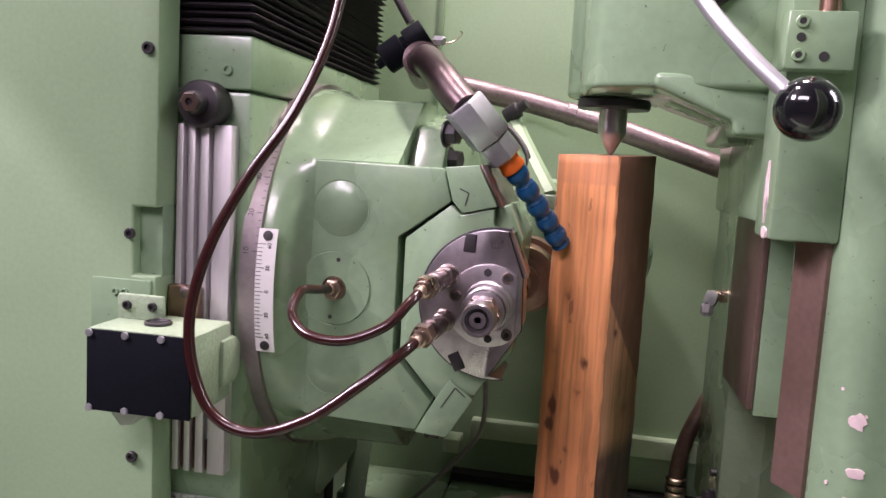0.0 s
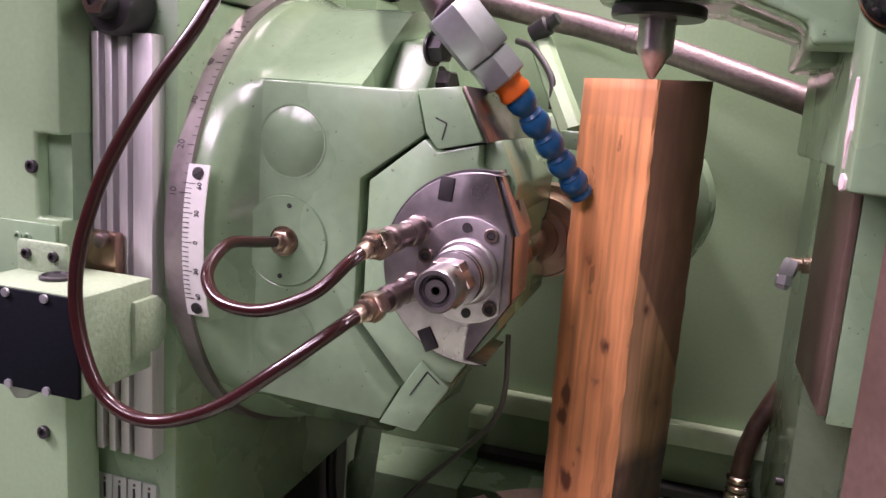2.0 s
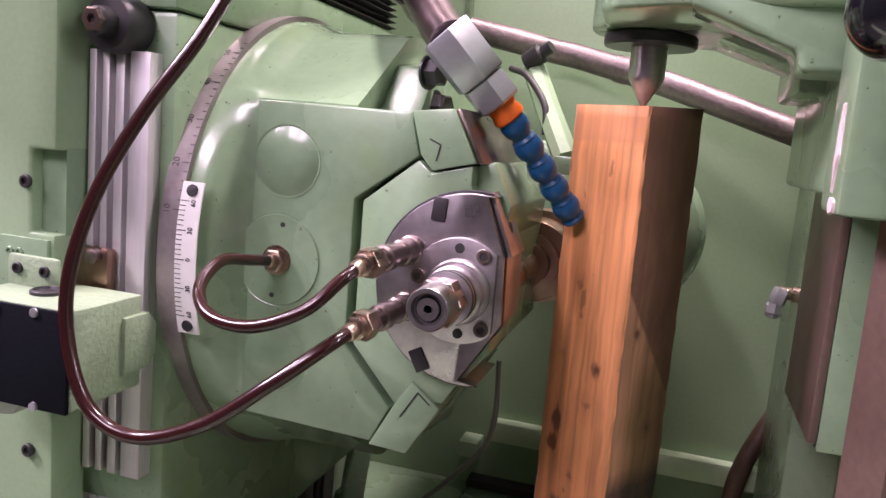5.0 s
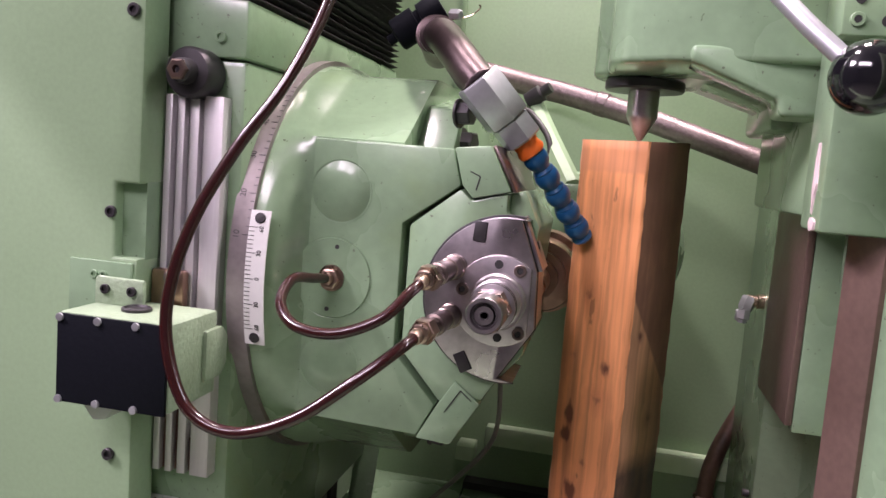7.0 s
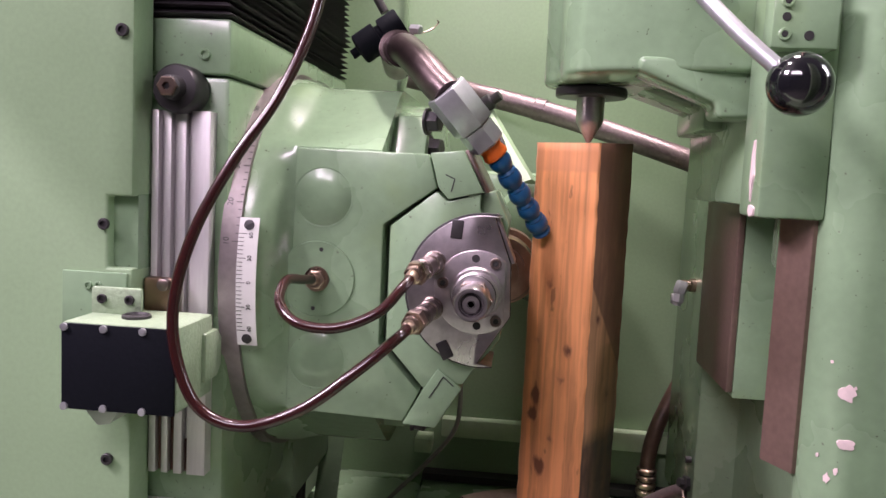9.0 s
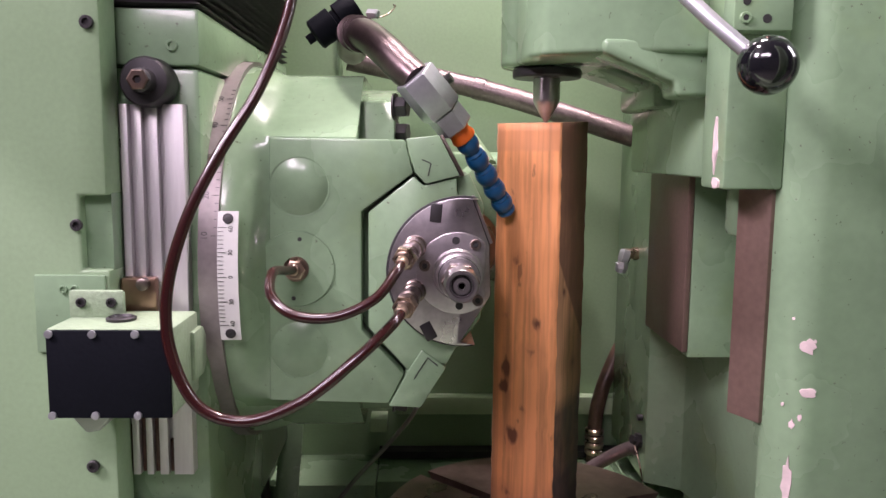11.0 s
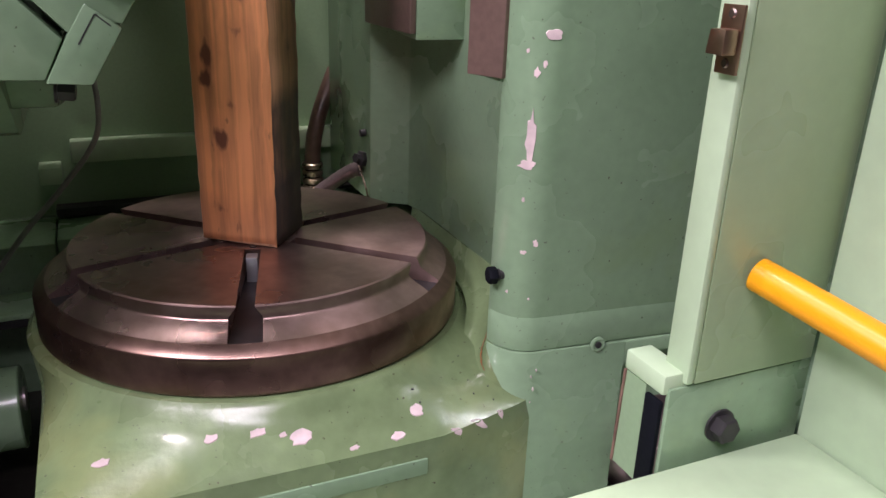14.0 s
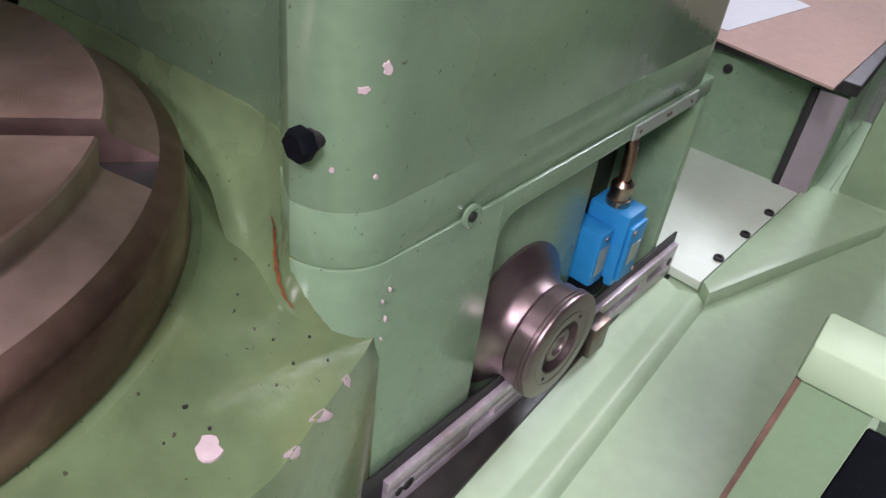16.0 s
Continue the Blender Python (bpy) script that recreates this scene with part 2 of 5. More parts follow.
def wood_material(name, colour, dark, stain, knots, zones):
    """Grain along z, mottled stains, knots (x, y, z, r) and toned zones: (plane a b c d, softness, tone, amount)."""
    m = bpy.data.materials.new(name)
    m.use_nodes = True
    t = m.node_tree
    b = t.nodes["Principled BSDF"]
    b.inputs["Roughness"].default_value = 0.6
    co = t.nodes.new("ShaderNodeTexCoord")

    def noise_node(s, detail, stretch=(1, 1, 1), warp=0.0):
        mp = t.nodes.new("ShaderNodeMapping")
        mp.inputs["Scale"].default_value = stretch
        t.links.new(co.outputs["Object"], mp.inputs[0])
        n = t.nodes.new("ShaderNodeTexNoise")
        n.inputs["Scale"].default_value, n.inputs["Detail"].default_value, n.inputs["Distortion"].default_value = s, detail, warp
        t.links.new(mp.outputs[0], n.inputs[0])
        return n.outputs["Fac"]

    def span(value, a, b_, lo=0.0, hi=1.0):
        r = t.nodes.new("ShaderNodeMapRange")
        for key, v in (("From Min", a), ("From Max", b_), ("To Min", lo), ("To Max", hi)):
            r.inputs[key].default_value = v
        t.links.new(value, r.inputs[0])
        return r.outputs[0]

    def blend(last, mask, tone):
        mix = t.nodes.new("ShaderNodeMix")
        mix.data_type = "RGBA"
        t.links.new(mask, mix.inputs[0])
        t.links.new(last, mix.inputs[6])
        mix.inputs[7].default_value = (*tone, 1)
        return mix.outputs[2]

    def math_node(op, a, c):
        n = t.nodes.new("ShaderNodeMath")
        n.operation = op
        for i, v in enumerate((a, c)):
            if isinstance(v, (int, float)):
                n.inputs[i].default_value = v
            else:
                t.links.new(v, n.inputs[i])
        return n.outputs[0]

    grain, wide, speck = noise_node(120, 6, (1, 1, 0.035), 0.5), noise_node(14, 5, (1, 1, 0.5)), noise_node(70, 3, (1, 1, 0.4))
    ramp = t.nodes.new("ShaderNodeValToRGB")
    ramp.color_ramp.elements[0].position, ramp.color_ramp.elements[1].position = 0.32, 0.62
    ramp.color_ramp.elements[0].color = (*[c * 0.56 for c in colour], 1)
    ramp.color_ramp.elements[1].color = (*colour, 1)
    t.links.new(grain, ramp.inputs[0])
    last = blend(ramp.outputs[0], span(wide, stain, stain + 0.18, 0, 0.75), dark)
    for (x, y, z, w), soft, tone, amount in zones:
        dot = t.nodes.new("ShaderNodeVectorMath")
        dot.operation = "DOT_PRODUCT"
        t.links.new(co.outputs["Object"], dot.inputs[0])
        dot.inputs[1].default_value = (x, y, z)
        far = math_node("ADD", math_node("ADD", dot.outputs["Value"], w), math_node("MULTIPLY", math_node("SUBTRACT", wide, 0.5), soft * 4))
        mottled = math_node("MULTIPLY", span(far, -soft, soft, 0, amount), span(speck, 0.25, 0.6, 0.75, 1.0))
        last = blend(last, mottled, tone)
    for x, y, z, r in knots:
        d = t.nodes.new("ShaderNodeVectorMath")
        d.operation = "DISTANCE"
        sq = t.nodes.new("ShaderNodeMapping")
        sq.inputs["Scale"].default_value = (1, 1, 0.8)
        t.links.new(co.outputs["Object"], sq.inputs[0])
        t.links.new(sq.outputs[0], d.inputs[0])
        d.inputs[1].default_value = (x, y, z * 0.8)
        far = math_node("ADD", d.outputs["Value"], math_node("MULTIPLY", math_node("SUBTRACT", speck, 0.45), 0.030))
        last = blend(last, span(far, r * 2.6, r, 0, 0.35), dark)
        last = blend(last, span(far, r + 0.002, r - 0.003, 0, 0.85), (0.085, 0.026, 0.016))
    last = blend(last, span(speck, 0.68, 0.73, 0, 0.5), (0.09, 0.035, 0.022))
    t.links.new(last, b.inputs["Base Color"])
    bp = t.nodes.new("ShaderNodeBump")
    bp.inputs["Strength"].default_value, bp.inputs["Distance"].default_value = 0.35, 0.001
    t.links.new(grain, bp.inputs["Height"])
    t.links.new(bp.outputs[0], b.inputs["Normal"])
    return m


# ---- mesh helpers ----
def finish(bm, bevel=0.0, smooth=True, segs=2):
    bmesh.ops.remove_doubles(bm, verts=bm.verts, dist=1e-6)
    bmesh.ops.recalc_face_normals(bm, faces=bm.faces)
    if bevel:
        edges = [e for e in bm.edges if len(e.link_faces) == 2 and e.calc_face_angle(0) > 0.5]
        bmesh.ops.bevel(bm, geom=edges, offset=bevel, segments=segs, profile=0.5, affect="EDGES", clamp_overlap=True)
    if smooth:
        for f in bm.faces:
            f.smooth = True
        for e in bm.edges:
            if len(e.link_faces) == 2 and e.calc_face_angle(0) > 0.6:
                e.smooth = False
    return bm


def thing(name, label, category, group="", kind="", at=(0, 0, 0)):
    ob = new(name)
    ob.location = at
    ob.empty_display_size = 0.02
    return tagged(ob, label, category, group, kind)


def part(name, bm, material_, parent=None, label="", m=None):
    me = bpy.data.meshes.new(name)
    if m is not None:
        bm.transform(m)
    if parent is not None:
        at, up = Vector((0, 0, 0)), parent
        while up is not None:
            at, up = at + Vector(up.location), up.parent
        bm.transform(Matrix.Translation(-at))
    bm.to_mesh(me)
    bm.free()
    me.materials.append(material_)
    ob = new(name, me)
    if parent is not None:
        ob.parent = parent
    if label:
        ob["label"] = label
    return ob


def box(x0, x1, y0, y1, z0, z1, bevel=0.0, bm=None, segs=2):
    own = bm is None
    bm = bm or bmesh.new()
    vs = [bm.verts.new((x, y, z)) for x in (x0, x1) for y in (y0, y1) for z in (z0, z1)]
    for q in ((0, 1, 3, 2), (4, 6, 7, 5), (0, 4, 5, 1), (2, 3, 7, 6), (0, 2, 6, 4), (1, 5, 7, 3)):
        bm.faces.new([vs[i] for i in q])
    return finish(bm, bevel, bevel > 0, segs) if own else bm


def prism(pts, axis, a, b, bevel=0.0, bm=None, segs=2):
    """Outline pts in the two other axes (x y / x z / y z), from a to b along axis."""
    own = bm is None
    bm = bm or bmesh.new()

    def at(p, d):
        return {"x": (d, p[0], p[1]), "y": (p[0], d, p[1]), "z": (p[0], p[1], d)}[axis]

    lo, hi = [bm.verts.new(at(p, a)) for p in pts], [bm.verts.new(at(p, b)) for p in pts]
    bm.faces.new(lo), bm.faces.new(hi)
    for i in range(len(pts)):
        j = (i + 1) % len(pts)
        bm.faces.new((lo[i], lo[j], hi[j], hi[i]))
    return finish(bm, bevel, True, segs) if own else bm


def frame_of(way):
    w = Vector(way).normalized()
    u = w.cross(Vector((0, 0, 1)) if abs(w.z) < 0.95 else Vector((1, 0, 0))).normalized()
    return u, w.cross(u), w


def lathe(profile, at, way, n=48, bm=None, flat=0):
    """profile: (radius, distance along way); flat: 6 for a hexagon."""
    own = bm is None
    bm = bm or bmesh.new()
    u, v, w = frame_of(way)
    n = flat or n
    rings = []
    for r, d in profile:
        c = Vector(at) + w * d
        if r < 1e-6:
            rings.append([bm.verts.new(c)])
        else:
            rings.append([bm.verts.new(c + (u * math.cos(k * math.tau / n) + v * math.sin(k * math.tau / n)) * r) for k in range(n)])
    for p, q in zip(rings, rings[1:]):
        for k in range(n):
            j = (k + 1) % n
            if len(p) == 1 and len(q) == 1:
                continue
            if len(p) == 1:
                bm.faces.new((p[0], q[j], q[k]))
            elif len(q) == 1:
                bm.faces.new((p[k], p[j], q[0]))
            else:
                bm.faces.new((p[k], p[j], q[j], q[k]))
    for end in (rings[0], rings[-1]):
        if len(end) > 2:
            bm.faces.new(end)
    return finish(bm) if own else bm


def spline(pts, steps=12):
    """Catmull-Rom through pts."""
    P = [Vector(p) for p in pts]
    P = [P[0] * 2 - P[1]] + P + [P[-1] * 2 - P[-2]]
    out = []
    for i in range(1, len(P) - 2):
        a, b, c, d = P[i - 1:i + 3]
        for k in range(steps):
            t = k / steps
            out.append(0.5 * (2 * b + (c - a) * t + (2 * a - 5 * b + 4 * c - d) * t * t + (3 * b - a - 3 * c + d) * t ** 3))
    return out + [P[-2]]


def tube(pts, r, n=16, ribs=0.0, step=0.0, bm=None):
    """A round tube along pts; ribs: depth of ring ribs at each step metres."""
    own = bm is None
    bm = bm or bmesh.new()
    pts = [Vector(p) for p in pts]
    if step:
        far = [0.0]
        for a, b in zip(pts, pts[1:]):
            far.append(far[-1] + (b - a).length)
        count = int(far[-1] / (step / 4))
        fine = []
        for k in range(count + 1):
            d = far[-1] * k / count
            i = max(j for j in range(len(far)) if far[j] <= d + 1e-9)
            i = min(i, len(pts) - 2)
            fine.append(pts[i].lerp(pts[i + 1], (d - far[i]) / max(far[i + 1] - far[i], 1e-9)))
        pts = fine
    u = None
    rings = []
    for i, p in enumerate(pts):
        w = (pts[min(i + 1, len(pts) - 1)] - pts[max(i - 1, 0)]).normalized()
        u = frame_of(w)[0] if u is None else (u - w * u.dot(w)).normalized()
        v = w.cross(u)
        rr = r - (ribs if step and i % 4 == 2 else ribs * 0.5 if step and i % 2 else 0)
        rings.append([bm.verts.new(p + (u * math.cos(k * math.tau / n) + v * math.sin(k * math.tau / n)) * rr) for k in range(n)])
    for p, q in zip(rings, rings[1:]):
        for k in range(n):
            j = (k + 1) % n
            bm.faces.new((p[k], p[j], q[j], q[k]))
    bm.faces.new(rings[0]), bm.faces.new(rings[-1])
    return finish(bm) if own else bm


def socket_screw(at, way, r, parent, material_=None, name="socket_screw"):
    """Cap screw: ring head with a hex recess."""
    prof = [(0, 0.0), (r, 0.0), (r, r * 0.55), (r * 0.9, r * 0.65), (r * 0.55, r * 0.65), (r * 0.5, r * 0.2), (0, r * 0.2)]
    return part(name, lathe(prof, at, way, 18), material_ or BLACK_STEEL, parent)


def hole(at, way, r, parent, name="drilled_hole"):
    """A shallow countersunk dark bore, standing 1 mm proud as a rim."""
    prof = [(r, -0.001), (r, 0.0004), (0, 0.0004)]
    return part(name, lathe(prof, at, way, 16), INK, parent)


def hex_head(at, way, r, h, parent, material_, name="hex_bolt", label=""):
    bm = bmesh.new()
    lathe([(r * 1.25, 0), (r * 1.25, h * 0.15), (r, h * 0.16)], at, way, 24, bm)
    lathe([(r, h * 0.15), (r, h * 0.9), (r * 0.86, h)], at, way, 6, bm, flat=6)
    return part(name, finish(bm), material_, parent, label)


def chip(cx, cy, w, h, at, parent, seed, n=13):
    """A ragged patch of bare filler where paint has flaked; at(u, v, d) gives a place d metres over the surface."""
    rng = random.Random(seed)
    bm = bmesh.new()
    rim = []
    for k in range(n):
        a = k * math.tau / n
        s = rng.uniform(0.6, 1.1)
        rim.append((cx + math.cos(a) * w * 0.5 * s, cy + math.sin(a) * h * 0.5 * s))
    hi = [bm.verts.new(at(*p, 0.0010)) for p in rim]
    lo = [bm.verts.new(at(cx + (p[0] - cx) * 1.08, cy + (p[1] - cy) * 1.05, -0.001)) for p in rim]
    bm.faces.new(hi)
    for k in range(n):
        j = (k + 1) % n
        bm.faces.new((lo[k], lo[j], hi[j], hi[k]))
    return part("paint_chip", finish(bm), FILLER, parent, "bare pinkish filler where paint flaked off")


# ---- the setting ----
def structure(name, bm, material_, label):
    return tagged(part(name, bm, material_), label, "structure", kind="structure")


structure("floor", box(-4, 5, -4, 4, -0.1, 0.0), CONCRETE, "grey stained workshop concrete floor")
structure("ceiling", box(-4, 5, -4, 4, 3.2, 3.3), PLASTER, "plain pale workshop ceiling")
structure("wall_north", box(-4, 5, 4, 4.1, 0, 3.2), PLASTER, "plain pale workshop wall")
structure("wall_south", box(-4, 5, -4.1, -4, 0, 3.2), PLASTER, "plain pale workshop wall")
structure("wall_west", box(-4.1, -4, -4, 4, 0, 3.2), PLASTER, "plain pale workshop wall")
structure("wall_east", box(5, 5.1, -4, 4, 0, 3.2), PLASTER, "plain pale workshop wall")

HZ = 1.25   # height of the hob head's swivel axis
HY = 0.034  # its depth


def left_column():
    """Fixed machine column with a notch at its edge."""
    ob = thing("machine_column", "pale green painted machine column with recessed edge and socket screws", "machine", at=(-0.8, -0.2, 0))
    out = [(-1.5, 0.02), (-0.437, 0.02), (-0.437, 1.262), (-0.462, 1.262), (-0.462, 1.331), (-0.437, 1.331), (-0.437, 2.3), (-1.5, 2.3)]
    part("column_wall", prism(out, "y", -0.235, -0.195, 0.003), GREEN_FLAT, ob)
    part("notch_plate", box(-0.47, -0.4375, -0.222, -0.196, 1.255, 1.338), GREEN, ob)
    part("mounting_plate", box(-0.505, -0.440, -0.239, -0.2345, 1.185, 1.258, 0.0015), GREEN, ob)
    for x, z, r in ((-0.464, 1.304, 0.0055), (-0.459, 1.074, 0.0058), (-0.447, 1.485, 0.006)):
        socket_screw((x, -0.236, z), (0, -1, 0), r, ob)
    for x in (-0.468, -0.478):
        socket_screw((x, -0.2385, 1.245), (0, -1, 0), 0.004, ob, GREEN)
    return ob


left_column()

structure("wall_back", box(-1.5, 0.9, 0.42, 0.46, 0.0, 2.3), GREEN_FLAT, "pale green sheet metal enclosure back wall")
structure("trim_seam", box(-0.292, -0.284, 0.414, 0.4195, 1.45, 2.3, 0.001), GREEN_FLAT, "raised vertical joint in the enclosure back wall")
structure("trim", box(-0.19, 0.9, 0.395, 0.419, 0.905, 0.938, 0.003), TRAY, "pale grey-green ledge rail along the enclosure wall")
structure("trim_gap", box(-0.22, 0.9, 0.39, 0.4195, 0.826, 0.838), INK, "dark open joint below the enclosure ledge")
structure("trim_lower", box(-0.22, 0.9, 0.30, 0.4195, 0.50, 0.822, 0.004), GREEN, "green lower sill casting of the enclosure")


# ---- hob slide on the left ----
def hob_slide():
    ob = thing("hob_slide", "green cast vertical slide with aluminium cover rail and bellows", "machine slide", at=(-0.41, 0, 0.9))
    part("slide_body", box(-0.452, -0.363, -0.185, 0.30, 0.905, 1.452, 0.006), GREEN, ob)
    part("upper_block", box(-0.454, -0.361, -0.190, 0.30, 1.453, 1.507, 0.004), GREEN, ob)
    rail = box(-0.444, -0.376, -0.192, -0.184, 1.05, 1.416)
    rail = part("cover_rail", rail, ALU, ob, "ribbed aluminium cover rail with brown oil stains")
    for x0, x1 in ((-0.4445, -0.4405), (-0.435, -0.428), (-0.4215, -0.415), (-0.4085, -0.400), (-0.3945, -0.3755)):
        part("rib", box(x0, x1, -0.2015, -0.1925, 1.05, 1.416, 0.0006), ALU, rail)
    for x0, x1, z1 in ((-0.4402, -0.4353, 1.10), (-0.4277, -0.4218, 1.135), (-0.4147, -0.4088, 1.118), (-0.3997, -0.3948, 1.085)):
        part("oil_stain", box(x0, x1, -0.1950, -0.1922, 1.051, z1, 0.0004), STAIN, rail, "brown oily stain")
    for x in (-0.438, -0.390):
        part("rivet", lathe([(0, 0.006), (0.0045, 0.006), (0.0045, 0.010), (0.003, 0.0115), (0, 0.0115)], (x, -0.186, 1.379), (0, -1, 0), 16), BLACK_STEEL, rail)
    br = part("rail_clamp", box(-0.436, -0.402, -0.214, -0.2025, 1.214, 1.252, 0.003), COPPERY, ob, "oily brown clamp block")
    part("clamp_screw", lathe([(0, 0), (0.006, 0), (0.006, 0.008), (0.004, 0.009), (0, 0.009)], (-0.413, -0.213, 1.246), (0, -1, 0), 16), STEEL_DARK, br)
    knob = part("end_knob", lathe([(0, 0), (0.0235, 0), (0.024, 0.003), (0.0235, 0.024), (0.021, 0.028), (0.012, 0.029), (0.011, 0.040), (0.008, 0.043), (0, 0.043)], (-0.406, -0.188, 1.436), (0, -1, 0)), BLACK_STEEL, ob, "dark oily steel end knob")
    part("centre_recess", lathe([(0.010, 0), (0.010, 0.007), (0.0085, 0.008), (0.004, 0.008), (0.003, 0.004), (0, 0.004)], (-0.406, -0.226, 1.436), (0, -1, 0), 6, flat=6), STEEL_DARK, knob)
    socket_screw((-0.387, -0.190, 1.472), (0, -1, 0), 0.0055, ob, GREEN)
    bell = part("bellows_core", box(-0.446, -0.37, -0.175, 0.285, 1.507, 1.95), BELLOWS, ob)
    rng = random.Random(4)
    for k in range(44):
        z = 1.509 + k * 0.0082
        j = rng.uniform(-0.003, 0.003)
        x0, x1, y0, y1 = -0.455 + j, -0.357 + j, -0.192 + j, 0.298
        bm = bmesh.new()
        lo = [bm.verts.new(p) for p in ((x0, y0, z + 0.002), (x1, y0, z + 0.002 + j * 0.3), (x1, y1, z + 0.002), (x0, y1, z + 0.002))]
        a = [bm.verts.new(p) for p in ((x0 + 0.01, y0 + 0.01, z - 0.001), (x1 - 0.01, y0 + 0.01, z - 0.001), (x1 - 0.01, y1 - 0.01, z - 0.001), (x0 + 0.01, y1 - 0.01, z - 0.001))]
        b = [bm.verts.new(p) for p in ((x0 + 0.01, y0 + 0.01, z + 0.007), (x1 - 0.01, y0 + 0.01, z + 0.007), (x1 - 0.01, y1 - 0.01, z + 0.007), (x0 + 0.01, y1 - 0.01, z + 0.007))]
        for i in range(4):
            q = (i + 1) % 4
            bm.faces.new((a[i], a[q], lo[q], lo[i])), bm.faces.new((lo[i], lo[q], b[q], b[i]))
        part("pleat", finish(bm, 0, False), BELLOWS, bell)
    plate = part("lubrication_plate", box(-0.446, -0.381, -0.1875, -0.1845, 0.966, 1.016, 0.0006), GREY_PLATE, ob, "four small grey engraved plates")
    for k in range(4):
        x = -0.4445 + k * 0.0163
        tab = part("tab", box(x, x + 0.0148, -0.1895, -0.1876, 0.965 - 0.001 * (k % 2), 1.018, 0.0005), GREY_PLATE, plate)
        part("engraving", box(x + 0.006, x + 0.0085, -0.1899, -0.1896, 0.995, 1.010), INK, plate)
        part("mark", box(x + 0.0068, x + 0.0078, -0.1899, -0.1896, 0.976, 0.984), INK, plate)
        for z in (0.9695, 1.0135):
            part("rivet", lathe([(0, 0), (0.0016, 0), (0.001, 0.001), (0, 0.001)], (x + 0.0074, -0.1895, z), (0, -1, 0), 10), STEEL_DARK, plate)
    return ob


hob_slide()


# ---- hob head ----
def loft(sections, bm=None):
    own = bm is None
    bm = bm or bmesh.new()
    rings = [[bm.verts.new(p) for p in s] for s in sections]
    n = len(rings[0])
    for p, q in zip(rings, rings[1:]):
        for k in range(n):
            j = (k + 1) % n
            bm.faces.new((p[k], p[j], q[j], q[k]))
    bm.faces.new(rings[0]), bm.faces.new(rings[-1])
    return finish(bm) if own else bm


def ray_polygon(poly, a):
    """Distance from the origin to a convex outline in the direction a."""
    c, s = math.cos(a), math.sin(a)
    best = 9.0
    for (x0, y0), (x1, y1) in zip(poly, poly[1:] + poly[:1]):
        dx, dy = x1 - x0, y1 - y0
        den = c * dy - s * dx
        if abs(den) < 1e-9:
            continue
        d, k = (x0 * dy - y0 * dx) / den, (x0 * s - y0 * c) / den
        if d > 0 and -1e-6 <= k <= 1 + 1e-6:
            best = min(best, d)
    return best


def scale_marks(parent, x0, x1, radius, first, last, step, long_every, sign=1):
    """Engraved degree lines on the rim of the swivel ring, each a thin raised bar."""
    k, a = 0, first
    while a <= last + 1e-6:
        th = radians(a)
        ln = (x1 - x0) * (1.0 if k % long_every == 0 else 0.55)
        bm = box(0, ln, -0.00035, 0.00035, 0, 0.0005)
        m = Matrix.Translation((x1 - ln, HY, HZ)) @ Matrix.Rotation(-th, 4, "X") @ Matrix.Translation((0, -radius - 0.0002, 0)) @ Matrix.Rotation(radians(90), 4, "X")
        part("degree_mark", bm, ENGRAVED, parent, m=m)
        a, k = a + step, k + 1


def text_mesh(body, size, depth=0.0002):
    c = bpy.data.curves.new("writing", "FONT")
    c.body, c.size, c.extrude, c.align_x, c.align_y = body, size, depth, "CENTER", "CENTER"
    ob = bpy.data.objects.new("writing", c)
    scene.collection.objects.link(ob)
    dg = bpy.context.evaluated_depsgraph_get()
    me = bpy.data.meshes.new_from_object(ob.evaluated_get(dg))
    bm = bmesh.new()
    bm.from_mesh(me)
    bpy.data.objects.remove(ob)
    return bm


